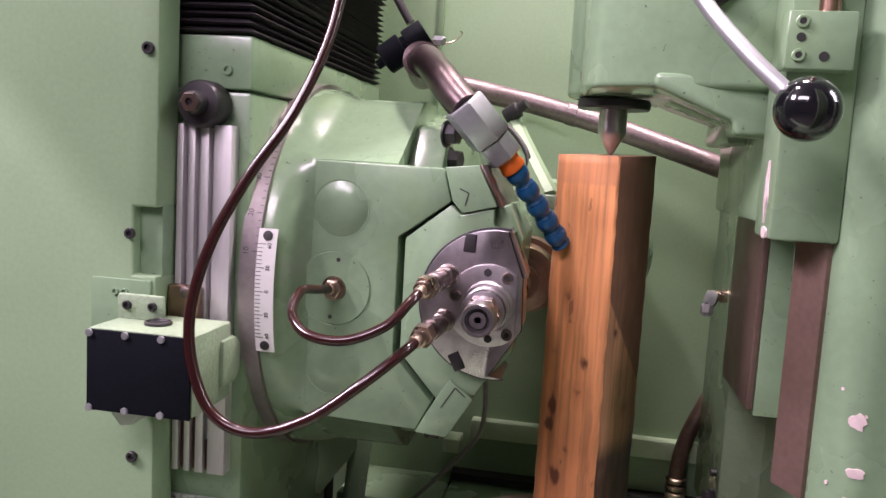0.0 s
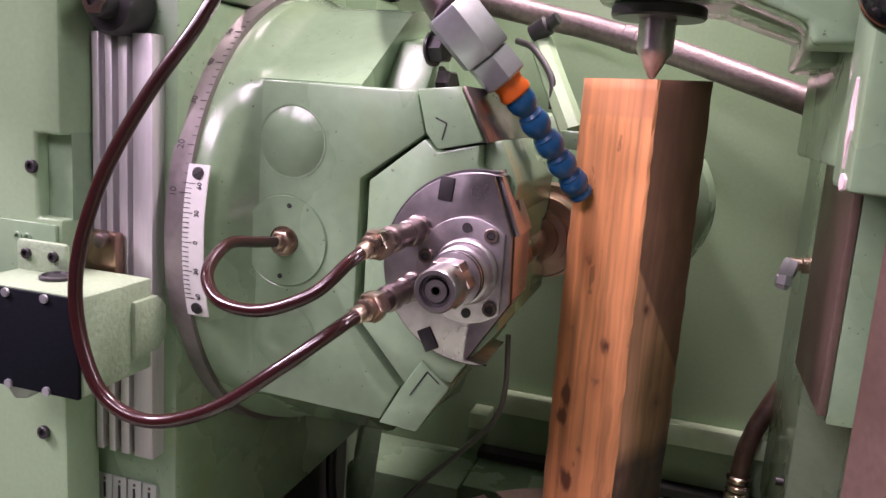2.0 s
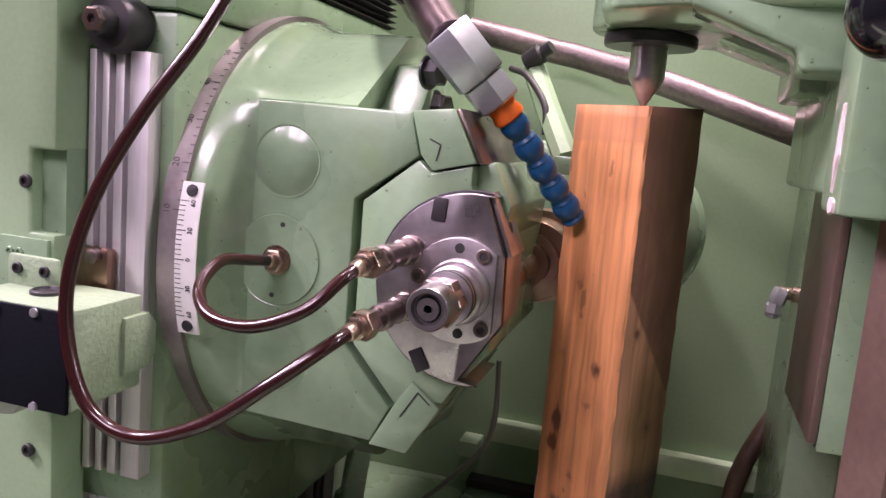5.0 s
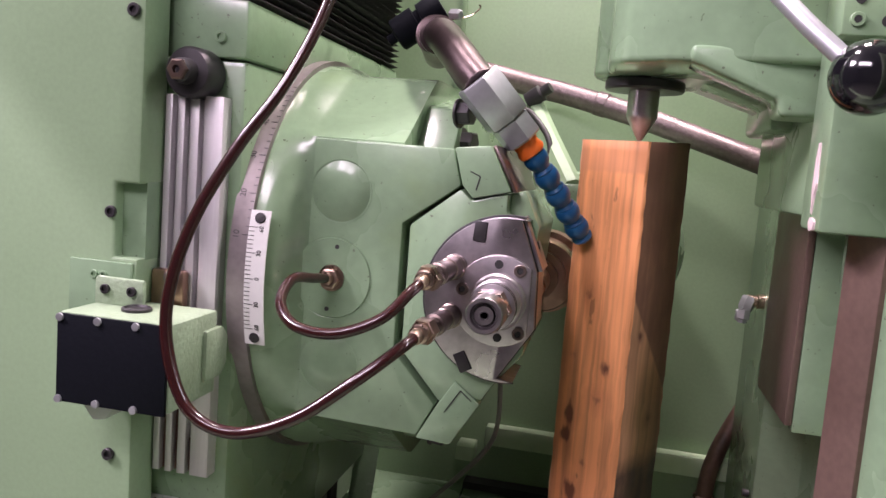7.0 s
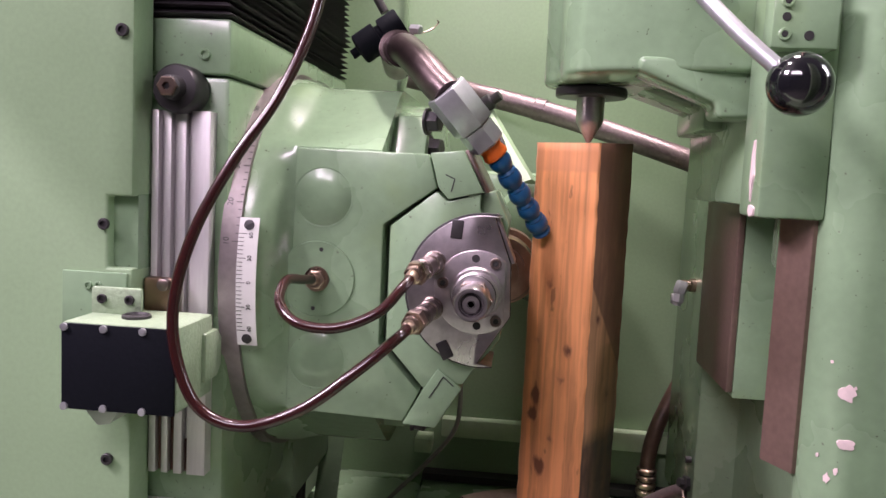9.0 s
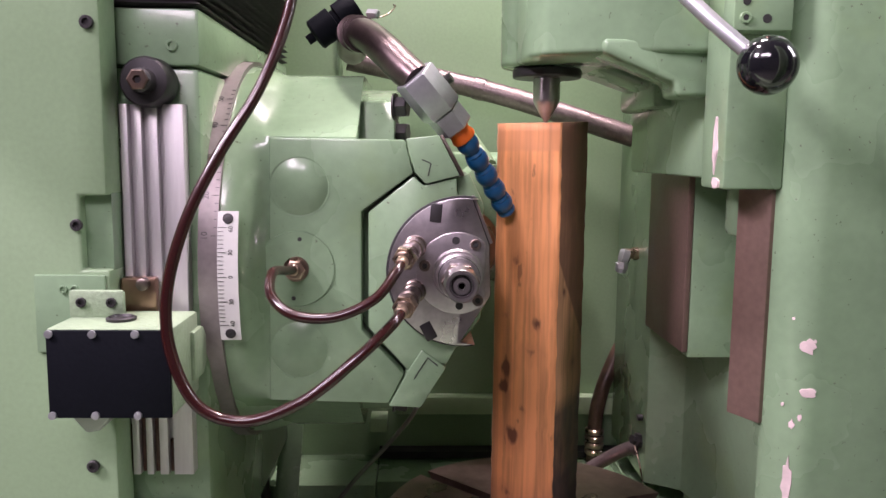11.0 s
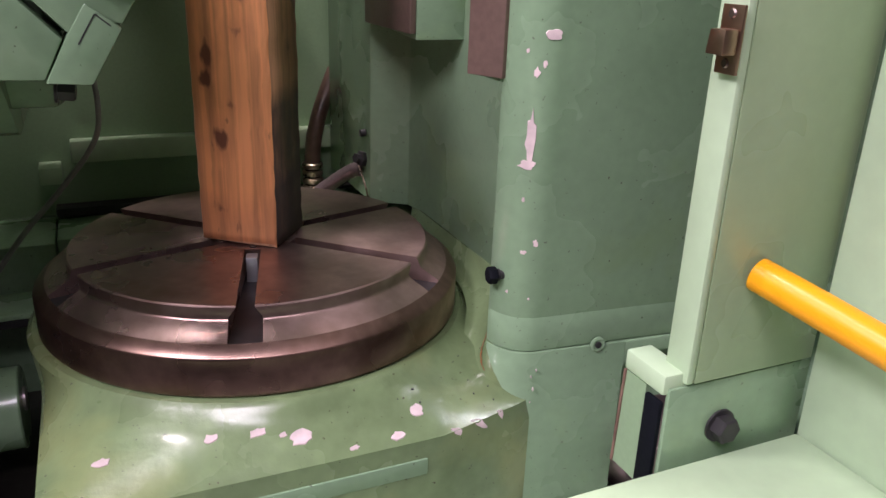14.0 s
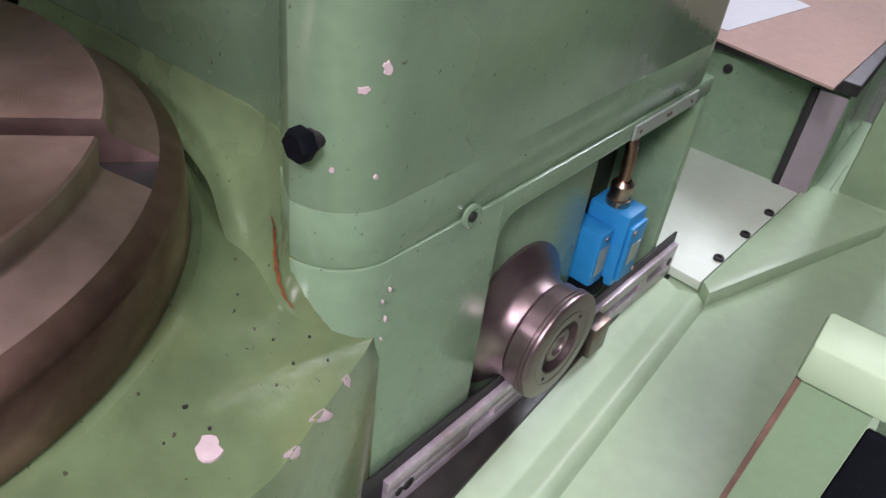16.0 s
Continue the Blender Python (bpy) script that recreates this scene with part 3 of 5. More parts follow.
def hob_head():
    ob = thing("hobbing_unit", "green enamelled swivelling hob head casting with degree ring", "machine head", at=(-0.25, 0, HZ))
    c = (-0.363, HY, HZ)
    ring = part("degree_ring", lathe([(0.2, -0.004), (0.2312, -0.004), (0.2312, 0.0155), (0.2, 0.0155)], c, (1, 0, 0), 128), RING, ob, "dull steel ring engraved with degrees")
    scale_marks(ring, -0.3545, -0.3478, 0.2312, 10, 54, 2, 5)
    for d in (10, 20, 30, 40, 50):
        m = Matrix.Translation((-0.3605, HY, HZ)) @ Matrix.Rotation(-radians(d), 4, "X") @ Matrix.Translation((0, -0.2315, 0)) @ Matrix.Rotation(radians(90), 4, "X") @ Matrix.Rotation(radians(90), 4, "Z")
        part("numeral", text_mesh(str(d), 0.0085), ENGRAVED, ring, m=m)
    # vernier
    vr = bmesh.new()
    rows = []
    for k in range(25):
        th = radians(-16 + 32 * k / 24)
        for r in (0.2322, 0.2337):
            rows.append([vr.verts.new((x, HY - r * math.cos(th), HZ + r * math.sin(th))) for x in (-0.3475, -0.3275)])
    for k in range(24):
        a, b = rows[2 * k], rows[2 * k + 1]
        p, q = rows[2 * k + 2], rows[2 * k + 3]
        vr.faces.new((b[0], b[1], q[1], q[0])), vr.faces.new((a[0], p[0], p[1], a[1]))
        vr.faces.new((a[0], b[0], q[0], p[0])), vr.faces.new((a[1], p[1], q[1], b[1]))
    vr.faces.new((rows[0][0], rows[0][1], rows[1][1], rows[1][0]))
    vr.faces.new((rows[-2][0], rows[-1][0], rows[-1][1], rows[-2][1]))
    ver = part("vernier_plate", finish(vr), WHITE, ob, "white vernier plate with black lines and two slotted screws")
    for k in range(25):
        a = -12 + k
        th = radians(a)
        ln = 0.0085 if k % 6 == 0 else 0.0055
        m = Matrix.Translation((-0.3470, HY, HZ)) @ Matrix.Rotation(-th, 4, "X") @ Matrix.Translation((0, -0.2338, 0)) @ Matrix.Rotation(radians(90), 4, "X")
        part("vernier_line", box(0, ln, -0.0003, 0.0003, 0, 0.0003), INK, ver, m=m)
    for d, s in ((11.6, "60"), (6, "30"), (0.1, "0"), (-6, "30"), (-11.6, "60")):
        m = Matrix.Translation((-0.3345, HY, HZ)) @ Matrix.Rotation(-radians(d), 4, "X") @ Matrix.Translation((0, -0.2339, 0)) @ Matrix.Rotation(radians(90), 4, "X") @ Matrix.Rotation(radians(90), 4, "Z")
        part("numeral", text_mesh(s, 0.006), INK, ver, m=m)
    for a in (-14.2, 14.2):
        th = radians(a)
        at = Vector((-0.3375, HY - 0.2337 * math.cos(th), HZ + 0.2337 * math.sin(th)))
        way = Vector((0, -math.cos(th), math.sin(th)))
        bm = lathe([(0, 0), (0.0052, 0), (0.0050, 0.0012), (0, 0.0016)], at, way, 20)
        sc = part("slotted_screw", bm, BLACK_STEEL, ver)
        part("slot", box(-0.0045, 0.0045, -0.0006, 0.0006, 0, 0.0004), INK, ver, m=Matrix.Translation(at + way * 0.0015) @ frame_matrix(way) @ Matrix.Rotation(0.6, 4, "Z"))
    # housing: round flange flowing into a flat-faced casting
    half = [(-0.182, -0.138), (-0.182, 0.137), (-0.168, 0.145), (-0.075, 0.205), (-0.055, 0.212), (0.10, 0.212), (0.19, 0.14), (0.19, -0.14), (0.10, -0.212), (-0.055, -0.212), (-0.075, -0.205), (-0.168, -0.145)]
    n = 144
    def section(x, k, shrink=1.0):
        out = []
        for i in range(n):
            a = i * math.tau / n
            r = (1 - k) * 0.226 + k * ray_polygon(half, a) * shrink
            out.append((x, HY + r * math.cos(a), HZ + r * math.sin(a)))
        return out
    part("housing", loft([section(-0.3475, 0), section(-0.338, 0.02), section(-0.325, 0.2), section(-0.313, 0.75), section(-0.305, 0.97), section(-0.298, 1.0), section(-0.25, 1.0), section(-0.216, 1.0)]), GREEN, ob)
    part("core", prism([(-0.115, 1.135), (-0.115, 1.365), (-0.06, 1.43), (0.10, 1.455), (0.25, 1.38), (0.25, 1.12), (0.10, 1.045), (-0.06, 1.07)], "x", -0.24, -0.178, 0.004), GREEN, ob)
    part("core_inner", prism([(-0.10, 1.14), (-0.10, 1.36), (0.25, 1.36), (0.25, 1.14)], "x", -0.2, -0.135, 0.004), GREEN, ob)
    part("face_plate", prism([(-0.304, 1.387), (-0.166, 1.386), (-0.157, 1.352), (-0.2105, 1.312), (-0.2105, 1.187), (-0.166, 1.139), (-0.182, 1.107), (-0.308, 1.111)], "y", -0.1525, -0.10, 0.0022), GREEN, ob)
    # bulges and access cover
    for x, z in ((-0.274, 1.337), (-0.276, 1.166)):
        part("round_boss", lathe([(0.0310, -0.002), (0.0310, 0.0010), (0.0295, 0.0006), (0.028, 0.0012), (0.022, 0.0042), (0.013, 0.0062), (0, 0.0070)], (x, -0.1520, z), (0, -1, 0), 64), GREEN, ob)
    cov = part("access_cover", lathe([(0.0405, -0.002), (0.0405, 0.0006), (0.0398, 0.0002), (0.0390, 0.0018), (0, 0.0018)], (-0.278, -0.1522, 1.252), (0, -1, 0), 64), GREEN, ob)
    for dx, dz in ((0.004, 0.031), (-0.003, -0.031)):
        hole((-0.278 + dx, -0.1541, 1.252 + dz), (0, -1, 0), 0.0022, cov)
    hex_head((-0.278, -0.154, 1.252), (0, -1, 0), 0.0105, 0.009, cov, BRASSY, "hex_fitting", "stained hex pipe fitting")
    # shift carriage with pads
    car = part("shift_carriage", prism([(-0.2035, 1.311), (-0.2035, 1.189), (-0.160, 1.141), (-0.146, 1.152), (-0.121, 1.150), (-0.112, 1.165), (-0.085, 1.20), (-0.085, 1.30), (-0.112, 1.332), (-0.112, 1.348), (-0.146, 1.339), (-0.157, 1.349)], "y", -0.1515, 0.04, 0.0022), GREEN, ob)
    part("upper_pad", prism([(-0.1650, 1.387), (-0.131, 1.391), (-0.1095, 1.350), (-0.1445, 1.341), (-0.1555, 1.353)], "y", -0.1545, 0.06, 0.0015), GREEN, ob)
    part("upper_pad_wear_strip", prism([(-0.1305, 1.3905), (-0.127, 1.392), (-0.104, 1.350), (-0.1075, 1.349)], "y", -0.150, 0.055, 0.001), STEEL_DARK, ob, "worn bare metal wear strip")
    part("lower_pad", prism([(-0.1820, 1.105), (-0.148, 1.103), (-0.1215, 1.147), (-0.1475, 1.166), (-0.1625, 1.142)], "y", -0.1545, 0.06, 0.0015), GREEN, ob)
    for pts in (((-0.1485, 1.366), (-0.139, 1.362)), ((-0.139, 1.362), (-0.142, 1.349)), ((-0.1550, 1.135), (-0.141, 1.158)), ((-0.141, 1.158), (-0.130, 1.149))):
        (xa, za), (xb, zb) = pts
        d = Vector((xb - xa, 0, zb - za))
        nrm = Vector((-d.z, 0, d.x)).normalized() * 0.0006
        part("scribed_gap", prism([(xa + nrm.x, za + nrm.z), (xb + nrm.x, zb + nrm.z), (xb - nrm.x, zb - nrm.z), (xa - nrm.x, za - nrm.z)], "y", -0.1549, -0.153), INK, ob)
    part("carriage_arm", prism([(-0.112, 1.348), (-0.098, 1.352), (-0.082, 1.318), (-0.085, 1.29), (-0.112, 1.30)], "y", -0.135, 0.03, 0.002), GREEN, ob)
    # outboard bearing of hob arbor
    cx = -0.105
    disc = [(cx + 0.0772 * math.cos(a), HZ + 0.0772 * math.sin(a)) for a in [radians(78 + k * 202 / 40) for k in range(41)]]
    disc += [(-0.1075, 1.1765), (-0.0765, 1.226), (-0.0785, 1.279), (-0.096, 1.325)]
    sup = part("arbor_support", prism(disc, "y", -0.161, -0.09, 0.0016), STEEL, ob, "bright ground steel outboard bearing, oily")
    part("support_rim", prism([(cx + (p[0] - cx) * 1.035, HZ + (p[1] - HZ) * 1.03) for p in disc], "y", -0.1565, -0.1515, 0.001), BLACK_STEEL, sup)
    fl = [(-0.111 + 0.0425 * math.cos(a), HZ + 0.0425 * math.sin(a)) for a in [radians(48 + k * 264 / 40) for k in range(41)]]
    flange = part("bearing_flange", prism(fl, "y", -0.166, -0.160, 0.001), STEEL, sup)
    for dx, dz, socket in ((-0.002, 0.034, 0), (0.018, 0.030, 1), (-0.034, 0.008, 1), (0.021, -0.028, 1), (0.002, -0.034, 0)):
        at = (-0.111 + dx, -0.1655, HZ + dz)
        if socket:
            socket_screw(at, (0, -1, 0), 0.0058, sup, STEEL_DARK)
        hole((at[0], -0.1662 if not socket else -0.1682, at[2]), (0, -1, 0), 0.0040 if not socket else 0.0026, sup)
    tip = (-0.111, -0.163, HZ)
    nose = part("arbor_nose", lathe([(0.026, 0), (0.026, 0.010), (0.0245, 0.012), (0.0225, 0.012), (0.0225, 0.022), (0.0205, 0.023), (0.0205, 0.040), (0.0165, 0.041), (0.0165, 0.062), (0.0160, 0.063), (0.0160, 0.080), (0.0148, 0.082), (0.0118, 0.082), (0.0108, 0.078), (0.0085, 0.078), (0.0080, 0.0805), (0.0035, 0.0805), (0.003, 0.074), (0, 0.074)], tip, (0, -1, 0), 56), STEEL, sup)
    part("end_bore", lathe([(0.0040, 0.0760), (0.0040, 0.0809), (0.0032, 0.0809), (0.0030, 0.0770), (0, 0.0770)], tip, (0, -1, 0), 24), ENGRAVED, nose, "dark centre bore")
    part("turned_groove", lathe([(0.0104, 0.0780), (0.0104, 0.0786), (0.0094, 0.0786), (0.0094, 0.0780)], tip, (0, -1, 0), 40), ENGRAVED, nose, "dark turned groove")
    for d in (0.0285, 0.0350):
        part("thread_groove", lathe([(0.0206, d), (0.0210, d + 0.0005), (0.0210, d + 0.0020), (0.0206, d + 0.0025)], tip, (0, -1, 0), 40), BLACK_STEEL, nose)
    part("lock_nut", lathe([(0.0178, 0.042), (0.0188, 0.043), (0.0188, 0.060), (0.0178, 0.061)], tip, (0, -1, 0), 6, flat=6), STEEL_DARK, sup, "dark flats of the locking nut")
    for x, z, rot in ((-0.1335, 1.3120, 5), (-0.1405, 1.188, -28)):
        part("clamp_lug", box(-0.0060, 0.0060, -0.002, 0.003, -0.0095, 0.0095, 0.0008), BLACK_STEEL, sup, m=Matrix.Translation((x, -0.1605, z)) @ Matrix.Rotation(radians(rot), 4, "Y"))
    strap = part("side_strap", prism([(-0.0975, 1.3275), (-0.0935, 1.3295), (-0.0735, 1.2800), (-0.0778, 1.2790)], "y", -0.1535, -0.105, 0.0008), STEEL, sup)
    part("strap_slot", prism([(0.009 * math.cos(a) * 1.0, 0.005 * math.sin(a)) for a in [k * math.tau / 20 for k in range(20)]], "z", -0.0022, 0.0006), INK, sup, m=Matrix.Translation((-0.0838, -0.129, 1.3045)) @ Matrix.Rotation(radians(68), 4, "Y"))
    # hob arbor behind the support
    arb = part("hob_arbor", lathe([(0.014, 0), (0.014, 0.10), (0.022, 0.10), (0.022, 0.115), (0.030, 0.116), (0.030, 0.130), (0.041, 0.131), (0.043, 0.134), (0.043, 0.170), (0.05, 0.171), (0.05, 0.21)], (-0.092, -0.09, HZ), (0, 1, 0), 56), COPPERY, ob, "oily bronze-tinted hob arbor and collars")
    part("gearbox_end", lathe([(0.098, 0), (0.098, 0.13), (0.09, 0.15), (0.06, 0.165), (0, 0.17)], (-0.018, 0.33, 1.278), (0, -1, 0), 72), GREEN, ob)
    part("gearbox", box(-0.22, 0.03, 0.20, 0.36, 1.19, 1.375, 0.012), GREEN, ob)
    # bolts on the flank
    for y, z in ((-0.083, 1.423), (-0.060, 1.395)):
        hex_head((-0.179, y, z), (0.96, -0.25, 0), 0.012, 0.016, ob, BLACK_STEEL)
    hex_head((-0.178, -0.10, 1.092), (0.9, -0.1, -0.1), 0.009, 0.016, ob, BLACK_STEEL)
    # two tube fittings on the support face
    for x, z, e in ((-0.1545, 1.277, (-0.166, -0.236, 1.2725)), (-0.1545, 1.231, (-0.166, -0.240, 1.2265))):
        a = Vector((x, -0.160, z))
        w = (Vector(e) - a).normalized()
        L = (Vector(e) - a).length
        fit = part("tube_fitting", lathe([(0.012, 0), (0.012, 0.005), (0.0105, 0.006), (0.0105, 0.020), (0.0092, 0.021), (0.0092, 0.036), (0.0105, 0.037), (0.0105, 0.046), (0.0085, 0.047), (0.0085, L - 0.020)], a, w, 28), STEEL_DARK, ob, "threaded plated tube fitting")
        part("fitting_nut", lathe([(0.0112, L - 0.022), (0.0118, L - 0.021), (0.0118, L - 0.008), (0.0112, L - 0.007)], a, w, 6, flat=6), BRASSY, fit)
        part("fitting_collar", lathe([(0.0085, L - 0.008), (0.0085, L - 0.001), (0.0065, L)], a, w, 24), BRASSY, fit)
    return ob


def frame_matrix(way):
    u, v, w = frame_of(way)
    return Matrix((u, v, w)).transposed().to_4x4()


hob_head()


def oil_tube(name, pts, r, label):
    ob = thing(name, label, "oil tube", "oil tubes on the hob head", at=pts[0])
    part("tube", tube(spline(pts, 14), r, 18), TUBE, ob)
    for a, b in ((pts[0], pts[1]), (pts[-1], pts[-2])):
        way = Vector(b) - Vector(a)
        part("end_sleeve", lathe([(r * 1.02, -0.002), (r * 1.25, 0), (r * 1.25, 0.006), (r * 1.02, 0.007)], a, way, 18), BRASSY, ob)
    return ob


oil_tube("oil_tube", [(-0.166, -0.238, 1.2725), (-0.172, -0.255, 1.264), (-0.190, -0.272, 1.243), (-0.225, -0.28, 1.228), (-0.262, -0.275, 1.229), (-0.285, -0.255, 1.243), (-0.290, -0.22, 1.258), (-0.284, -0.185, 1.255), (-0.278, -0.160, 1.252)], 0.0048, "short dark amber oil tube between two fittings")
oil_tube("oil_tube", [(-0.166, -0.242, 1.2265), (-0.175, -0.265, 1.218), (-0.205, -0.285, 1.192), (-0.25, -0.298, 1.158), (-0.30, -0.303, 1.141), (-0.340, -0.303, 1.155), (-0.362, -0.30, 1.20), (-0.366, -0.295, 1.25), (-0.352, -0.285, 1.31), (-0.325, -0.27, 1.37), (-0.292, -0.25, 1.43), (-0.270, -0.225, 1.50), (-0.262, -0.20, 1.58), (-0.26, -0.15, 1.70)], 0.0052, "long dark red-amber oil tube hanging in a loop")


# ---- coolant nozzle ----
def coolant_nozzle():
    ob = thing("coolant_nozzle", "segmented blue coolant nozzle with orange ring on grey hex coupling", "coolant nozzle", at=(-0.228, 0.014, 1.506))
    a, b = Vector((-0.153, -0.109, 1.449)), Vector((-0.098, -0.084, 1.386))
    way = (b - a).normalized()
    part("bent_pipe", tube(spline([(-0.236, 0.05, 1.500), (-0.232, 0.01, 1.510), (-0.215, -0.03, 1.508), (-0.190, -0.070, 1.486), (-0.168, -0.095, 1.463), tuple(a)], 10), 0.0185, 24), PIPE, ob, "dark oily bent steel pipe")
    part("pipe_bead", lathe([(0.0185, -0.004), (0.022, -0.003), (0.022, 0.003), (0.0185, 0.004)], (-0.228, -0.008, 1.512), (0.25, -0.9, 0.1)), PIPE, ob)
    part("pipe_bead", lathe([(0.0185, -0.003), (0.0215, -0.002), (0.0215, 0.002), (0.0185, 0.003)], (-0.221, -0.02, 1.510), (0.3, -0.9, 0.0)), PIPE, ob)
    part("hex_coupling", lathe([(0.0225, -0.008), (0.024, -0.006), (0.024, 0.040), (0.0225, 0.042)], a, way, 6, flat=6), ZINC, ob)
    part("hex_nut", lathe([(0.0185, 0.0425), (0.0205, 0.044), (0.0205, 0.066), (0.0185, 0.068)], a, way, 6, flat=6), ZINC, ob)
    part("orange_ring", lathe([(0.012, 0.068), (0.0135, 0.069), (0.0125, 0.074), (0.0145, 0.080), (0.0135, 0.0835), (0.011, 0.085)], a, way, 32), ORANGE, ob)
    # ball segments
    p0, p3 = a + way * 0.082, Vector((-0.046, -0.026, 1.305))
    mid = (p0 + p3) / 2 + Vector((0.004, 0.0, -0.004))
    for k in range(5):
        s, e = k / 5, (k + 1) / 5
        q = [(1 - t) ** 2 * p0 + 2 * t * (1 - t) * mid + t * t * p3 for t in (s, e)]
        w = q[1] - q[0]
        L = w.length
        r = 0.0130
        part("ball_segment", lathe([(0.009, -0.002), (r * 0.90, 0.001), (r * 1.0, L * 0.30), (r * 0.93, L * 0.55), (0.0095, L * 0.72), (0.0090, L * 0.82), (0.0112, L * 0.93), (0.0105, L + 0.001), (0.006, L + 0.001), (0.005, L - 0.004), (0, L - 0.004)], q[0], w, 28), BLUE, ob)
    man = part("valve_body", lathe([(0.017, 0), (0.018, 0.002), (0.018, 0.026), (0.013, 0.027), (0.013, 0.032), (0.019, 0.033), (0.019, 0.060), (0.016, 0.062), (0.006, 0.063), (0.006, 0.072), (0, 0.072)], (-0.228, 0.012, 1.548), (-0.75, -0.05, -0.55), 36), BLACK, ob, "black cylindrical coolant valve")
    part("valve_screw", lathe([(0.006, 0), (0.006, 0.012), (0.004, 0.014), (0, 0.014)], (-0.212, -0.005, 1.536), (0.8, -0.5, -0.1), 6, flat=6), ZINC, man)
    part("valve_stem", tube([(-0.25, 0.02, 1.56), (-0.275, 0.02, 1.60), (-0.30, 0.03, 1.66)], 0.0055, 12), RUBBER, ob)
    part("wire_end", tube(spline([(-0.214, -0.004, 1.530), (-0.200, -0.006, 1.532), (-0.188, -0.004, 1.537), (-0.181, -0.002, 1.545), (-0.183, 0.0, 1.548)], 6), 0.0008, 6), BRASSY, ob, "stray curled wire")
    return ob


coolant_nozzle()
def wall_conduit():
    ob = thing("conduit", "grey woven metal conduit running behind the head", "conduit", at=(0.0, 0.36, 1.467))
    part("sheath", tube(spline([(-0.27, 0.36, 1.525), (-0.20, 0.37, 1.512), (-0.15, 0.385, 1.503), (-0.107, 0.385, 1.495), (0.0, 0.36, 1.467), (0.10, 0.335, 1.435), (0.172, 0.318, 1.411), (0.30, 0.30, 1.37)], 10), 0.0175, 18, 0.0002, 0.004), CONDUIT, ob)
    part("joint_sleeve", lathe([(0.0172, -0.010), (0.0190, -0.008), (0.0190, 0.008), (0.0172, 0.010)], (-0.050, 0.3735, 1.4812), (0.107, -0.025, -0.028), 28), CONDUIT, ob)
    return ob


wall_conduit()


def stay_rod():
    ob = thing("clamp_bracket", "green painted clamp bar with black fittings", "bracket", at=(-0.125, 0.14, 1.444))
    part("bar", tube([(-0.130, 0.143, 1.455), (-0.098, 0.085, 1.405), (-0.065, 0.030, 1.355)], 0.0135, 8), GREEN_FLAT, ob)
    part("bar_foot", box(-0.014, 0.014, -0.014, 0.014, -0.01, 0.008, 0.002), GREEN, ob, m=Matrix.Translation((-0.063, 0.030, 1.352)))
    part("banjo", lathe([(0.011, 0), (0.011, 0.02), (0.007, 0.022), (0.007, 0.034)], (-0.135, 0.13, 1.458), (0.6, -0.2, 0.4), 18), BLACK_STEEL, ob)
    part("hose", tube(spline([(-0.15, 0.12, 1.45), (-0.125, 0.09, 1.44), (-0.10, 0.07, 1.41), (-0.095, 0.06, 1.38)], 8), 0.0036, 12), RUBBER, ob)
    return ob


stay_rod()


# ---- switch box on the column ----
def switch_box():
    ob = thing("switch_box", "green box with black cover plate bolted to column", "switch box", at=(-0.42, -0.25, 1.15))
    part("body", box(-0.475, -0.368, -0.287, -0.210, 1.150, 1.227, 0.0025), GREEN_HAMMER, ob)
    part("rear_boss", prism([(-0.235, 1.212), (-0.206, 1.212), (-0.196, 1.202), (-0.196, 1.175), (-0.206, 1.165), (-0.235, 1.165)], "x", -0.40, -0.364, 0.002), GREEN_HAMMER, ob)
    cover = part("cover_plate", box(-0.4735, -0.3695, -0.2910, -0.2872, 1.149, 1.226, 0.0008), BLACK, ob, "matt black cover plate with six screws")
    for x in (-0.4705, -0.434, -0.398):
        for z in (1.223, 1.1515):
            part("screw", lathe([(0, 0), (0.0036, 0), (0.0034, 0.0018), (0, 0.0024)], (x, -0.2911, z), (0, -1, 0), 14), ZINC, cover)
    part("back_flange", box(-0.475, -0.425, -0.242, -0.2355, 1.225, 1.252, 0.003), GREEN_HAMMER, ob)
    for x in (-0.463, -0.436):
        socket_screw((x, -0.242, 1.241), (0, -1, 0), 0.0045, ob)
    part("cap", lathe([(0.013, 0), (0.013, 0.003), (0.011, 0.004), (0.010, 0.002), (0, 0.002)], (-0.424, -0.252, 1.2265), (0, 0, 1), 28), BLACK_STEEL, ob)
    part("lower_bracket", prism([(-0.470, 1.149), (-0.425, 1.149), (-0.440, 1.130), (-0.452, 1.128)], "y", -0.27, -0.24, 0.002), GREY_PLATE, ob)
    return ob


switch = switch_box()
switch.location += Vector((0.006, -0.009, -0.006))


